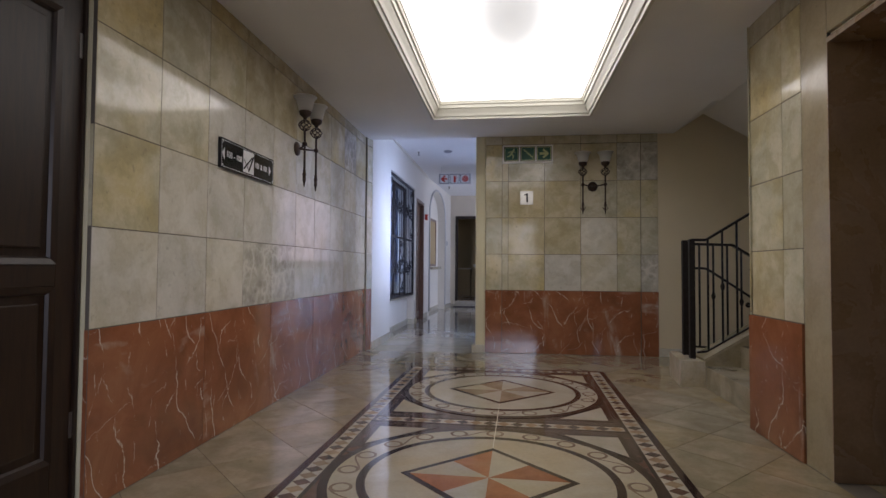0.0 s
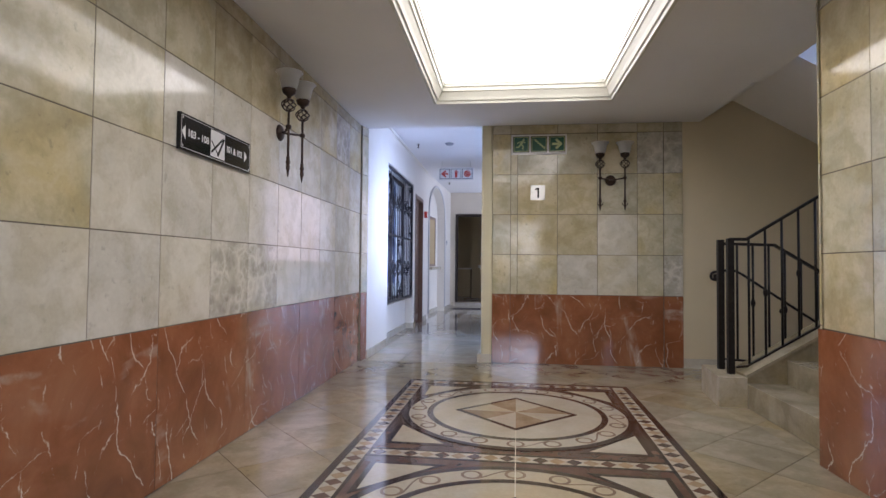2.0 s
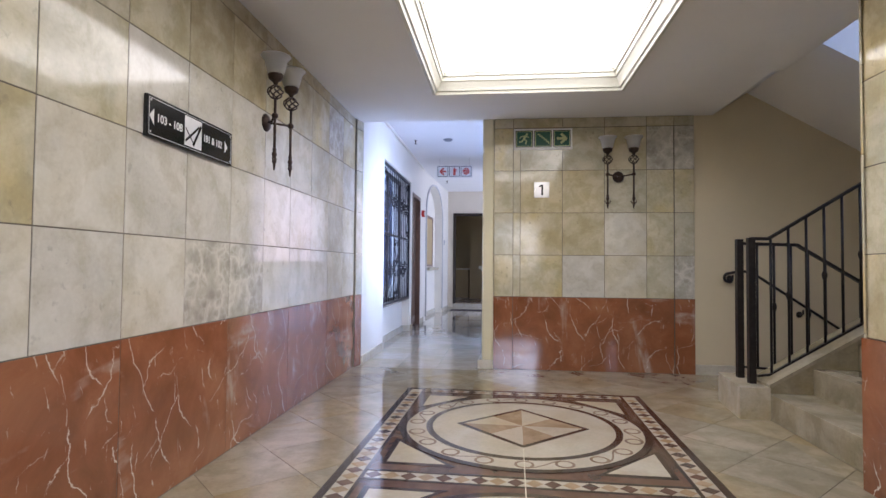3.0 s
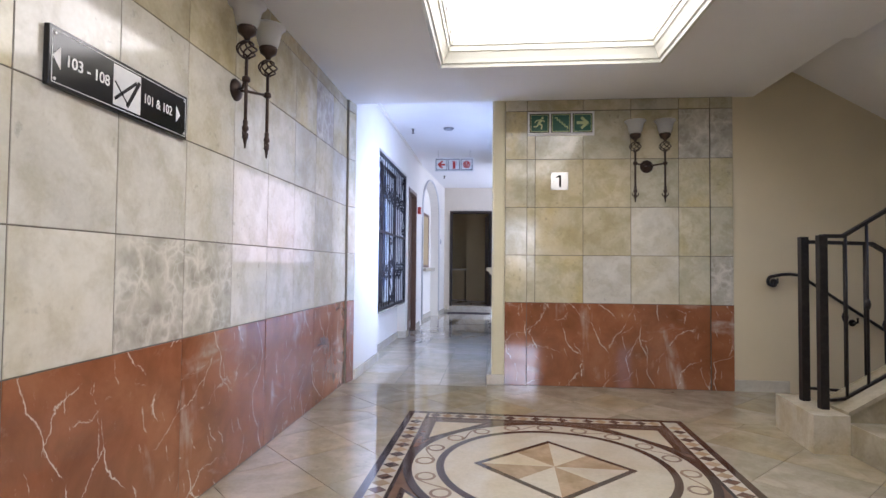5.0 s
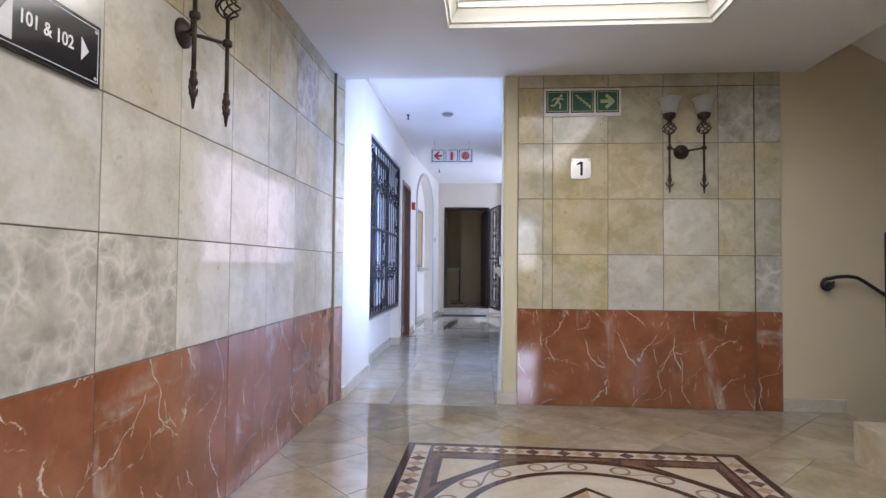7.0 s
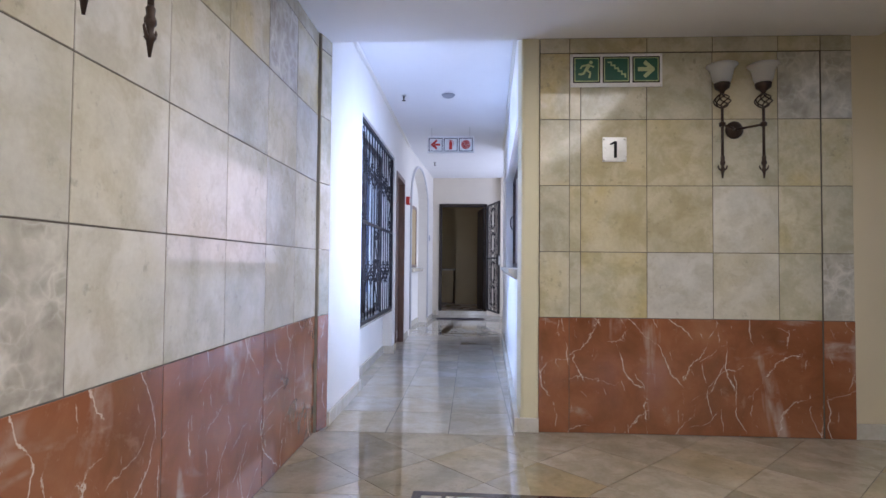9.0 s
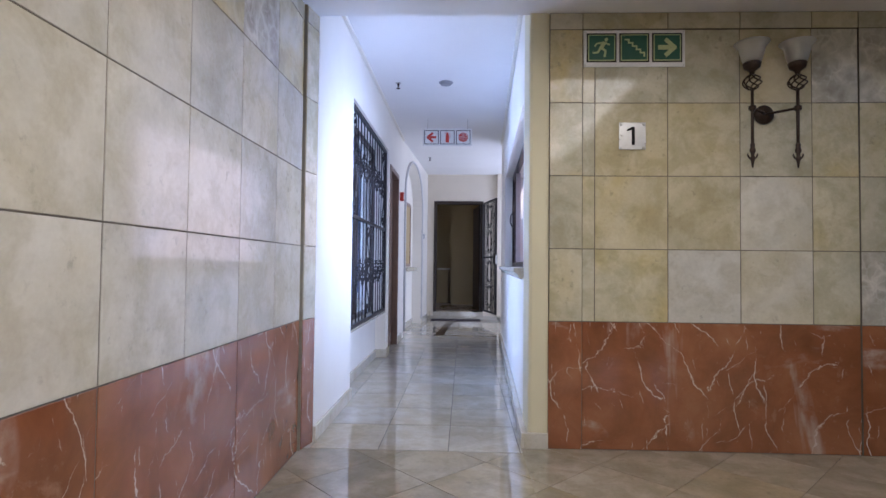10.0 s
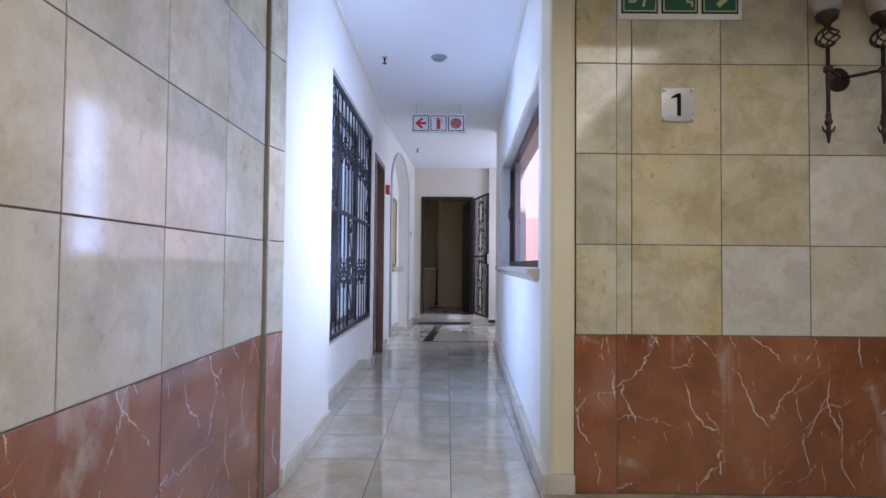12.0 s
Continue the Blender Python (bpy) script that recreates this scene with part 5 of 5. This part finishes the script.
def diagonal_floor(x0, y0, regions):
    for i in range(-14, 16):
        for j in range(-34, 10):
            if (i + j) % 2 == 0:
                continue
            cx, cy = x0 + i * S2, y0 + j * S2
            r = S2 - GAP
            for reg in regions:
                p = clip_poly([(cx + r, cy), (cx, cy + r), (cx - r, cy), (cx, cy - r)], *reg)
                if not p or poly_area(p) < 0.0002:
                    continue
                if all(-0.80 < a[0] < 0.85 and 1.55 < a[1] < 5.15 for a in p):
                    continue
                flat_piece("tile", p, random.uniform(-0.0004, 0.0), M_FLOOR, floor, 0.003)


diagonal_floor(-1.03, 5.66, [(WX, EX, -2.6, 5.18), (EX, 1.735, 3.44, 4.63)])
diagonal_floor(-0.802, 5.653, [(WX, -0.30, 5.184, 6.098), (-0.30, 1.54, 5.184, 6.183), (1.54, 2.22, 5.16, 6.183)])
flat_piece("tile", [(1.612, 4.632), (1.54, 4.632), (1.60, 5.178), (1.612, 5.178)], 0, M_FLOOR, floor, 0.003)
# straight tiles of the passage
hx = [-1.62, -1.49, -1.105, -0.712, -0.312, -0.08, 0.3, 0.7, 1.1, 1.6]
hy = [6.102] + [6.58 + 0.411 * k for k in range(17)]
hy[-1] = FAR - 0.1
for a, b in zip(hx, hx[1:]):
    for c, d in zip(hy, hy[1:]):
        if a > -0.1 and c < 10.6:
            continue
        flat_piece("tile", [(a + GAP, c + GAP), (b - GAP, c + GAP), (b - GAP, d - GAP), (a + GAP, d - GAP)], random.uniform(-0.0004, 0.0), M_HALL, floor, 0.003)
flat_piece("inlay_band", [(-1.06, 11.0), (-0.93, 11.0), (-0.80, 13.1), (-0.93, 13.1)], 0.001, M_INLAY_DARK, floor, 0.002)
flat_piece("inlay_band", [(-0.93, 13.02), (1.3, 13.02), (1.3, 13.1), (-0.93, 13.1)], 0.0012, M_INLAY_DARK, floor, 0.002)
flat_piece("inlay_band", [(-1.06, 11.0), (1.3, 11.0), (1.3, 11.05), (-1.06, 11.05)], 0.0014, M_INLAY_DARK, floor, 0.002)

# medallions
MED = tagged(new("floor_medallion"), "inlaid marble floor panel with compass stars in rings", "floor inlay", "", "structure")
MED.matrix_basis = pose(0.066, 4.245, 0, 0, 0, -1.2)
HALF, PERIOD = 0.925, 1.80
TOP, BOT = 0.975, -PERIOD - 0.975


def rect(x0, x1, y0, y1):
    return [(x0, y0), (x1, y0), (x1, y1), (x0, y1)]


flat_piece("base", rect(-HALF, HALF, BOT, TOP), 0.001, M_INLAY_CREAM, MED, 0.004)
Z2, Z3, Z4 = 0.002, 0.003, 0.004
EDGE, BAND, LINE = 0.042, 0.092, 0.020
for x0, x1 in ((-HALF, -HALF + EDGE), (HALF - EDGE, HALF)):
    flat_piece("border", rect(x0, x1, BOT, TOP), Z2, M_INLAY_DARK, MED, 0.003)
for y0, y1 in ((TOP - EDGE, TOP), (BOT, BOT + EDGE)):
    flat_piece("border", rect(-HALF + EDGE, HALF - EDGE, y0, y1), Z2, M_INLAY_DARK, MED, 0.003)
XI = HALF - EDGE - BAND                     # outer edge of the inner line
for s in (-1, 1):
    flat_piece("line", rect(min(s * XI, s * (XI - LINE)), max(s * XI, s * (XI - LINE)), BOT + EDGE, TOP - EDGE), Z2, M_INLAY_DARK, MED, 0.003)


def diamond(x, y, rx, ry, mat):
    flat_piece("diamond", [(x + rx, y), (x, y + ry), (x - rx, y), (x, y - ry)], Z2 + (0.0005 if rx > ry else 0.0), mat, MED, 0.003)


def diamond_run(a, b, n):
    for k in range(n):
        t = (k + 0.5) / n
        x, y = a[0] + (b[0] - a[0]) * t, a[1] + (b[1] - a[1]) * t
        vert = abs(b[1] - a[1]) > abs(b[0] - a[0])
        pitch = max(abs(b[1] - a[1]), abs(b[0] - a[0])) / n
        diamond(x, y, 0.044 if vert else pitch * 0.48, pitch * 0.48 if vert else 0.044, M_INLAY_TAN if k % 2 else M_INLAY_BROWN)


bx = HALF - EDGE - BAND / 2
for s in (-1, 1):
    diamond_run((s * bx, BOT + EDGE + BAND), (s * bx, TOP - EDGE - BAND), 44)
for y in (TOP - EDGE - BAND / 2, -PERIOD / 2, BOT + EDGE + BAND / 2):
    diamond_run((-XI + LINE, y), (XI - LINE, y), 18)
for y in (TOP - EDGE - BAND, -PERIOD / 2 + BAND / 2 + LINE, -PERIOD / 2 - BAND / 2, BOT + EDGE + BAND + LINE):
    flat_piece("line", rect(-XI, XI, y - LINE, y), Z3, M_INLAY_DARK, MED, 0.003)
SQ = PERIOD / 2 - BAND / 2 - LINE           # half side of each square field
XQ = XI - LINE
for cy in (0.0, -PERIOD):
    flat_piece("field", rect(-XQ, XQ, cy - SQ, cy + SQ), Z2, M_INLAY_BROWN, MED, 0.003)
    for sx in (-1, 1):
        for sy in (-1, 1):
            for d, z, m in ((0.0, Z3, M_INLAY_DARK), (0.030, Z4, M_INLAY_CREAM)):
                a, b = 0.735 - d, 0.345 + d * 1.9
                flat_piece("corner", [(sx * a, cy + sy * a * 1.03), (sx * a, cy + sy * b), (sx * b, cy + sy * a * 1.03)], z, m, MED, 0.003)
    flat_piece("disc", disc_poly(0, cy, 0.775, 72), Z4 + 0.001, M_INLAY_RUST if cy else M_INLAY_BROWN, MED, 0.003)
    ring_piece("ring", 0, cy, 0.732, 0.775, Z4 + 0.002, M_INLAY_DARK, MED)
    flat_piece("disc", disc_poly(0, cy, 0.732, 72), Z4 + 0.002, M_INLAY_CREAM, MED, 0.002)
    ring_piece("ring", 0, cy, 0.568, 0.608, Z4 + 0.003, M_INLAY_DARK, MED)
    for k in range(20):
        a = 2 * math.pi * k / 20
        ring_piece("small_ring", 0.672 * math.cos(a), cy + 0.672 * math.sin(a), 0.037, 0.052, Z4 + 0.003, M_INLAY_LINK, MED, 24, 0.002)
        # a bent link from the outer side of one ring to the inner side of the next
        b = 2 * math.pi * (k + 1) / 20
        if k % 2:
            bm = bmesh.new()
            rows = []
            for j in range(9):
                t = j / 8
                e = t * t * (3 - 2 * t)
                rad, ang = 0.722 + (0.622 - 0.722) * e, a + (b - a) * t
                rows.append([bm.verts.new(((rad + o) * math.cos(ang), cy + (rad + o) * math.sin(ang), Z4 + 0.0031)) for o in (-0.006, 0.006)])
            for p, q in zip(rows, rows[1:]):
                bm.faces.new((p[0], p[1], q[1], q[0]))
            part("link", bm, M_INLAY_LINK, MED)
    R = 0.415
    flat_piece("star_edge", [(R, cy), (0, cy + R), (-R, cy), (0, cy - R)], Z4 + 0.003, M_INLAY_DARK, MED, 0.002)
    r = R - 0.042
    tips = [(r, 0), (r / 2, r / 2), (0, r), (-r / 2, r / 2), (-r, 0), (-r / 2, -r / 2), (0, -r), (r / 2, -r / 2)]
    for k in range(8):
        p, q = tips[k], tips[(k + 1) % 8]
        light = k % 2 == 0
        flat_piece("star_point", [(0, cy), (p[0], cy + p[1]), (q[0], cy + q[1])], Z4 + 0.004, M_INLAY_CREAM if not light else (M_INLAY_RUST if cy else M_INLAY_TAN), MED, 0.002)

flat_piece("filled_joint", rect(-0.0025, 0.0025, -1.385, -0.415), Z4 + 0.005, M_STONE, MED, 0.002)
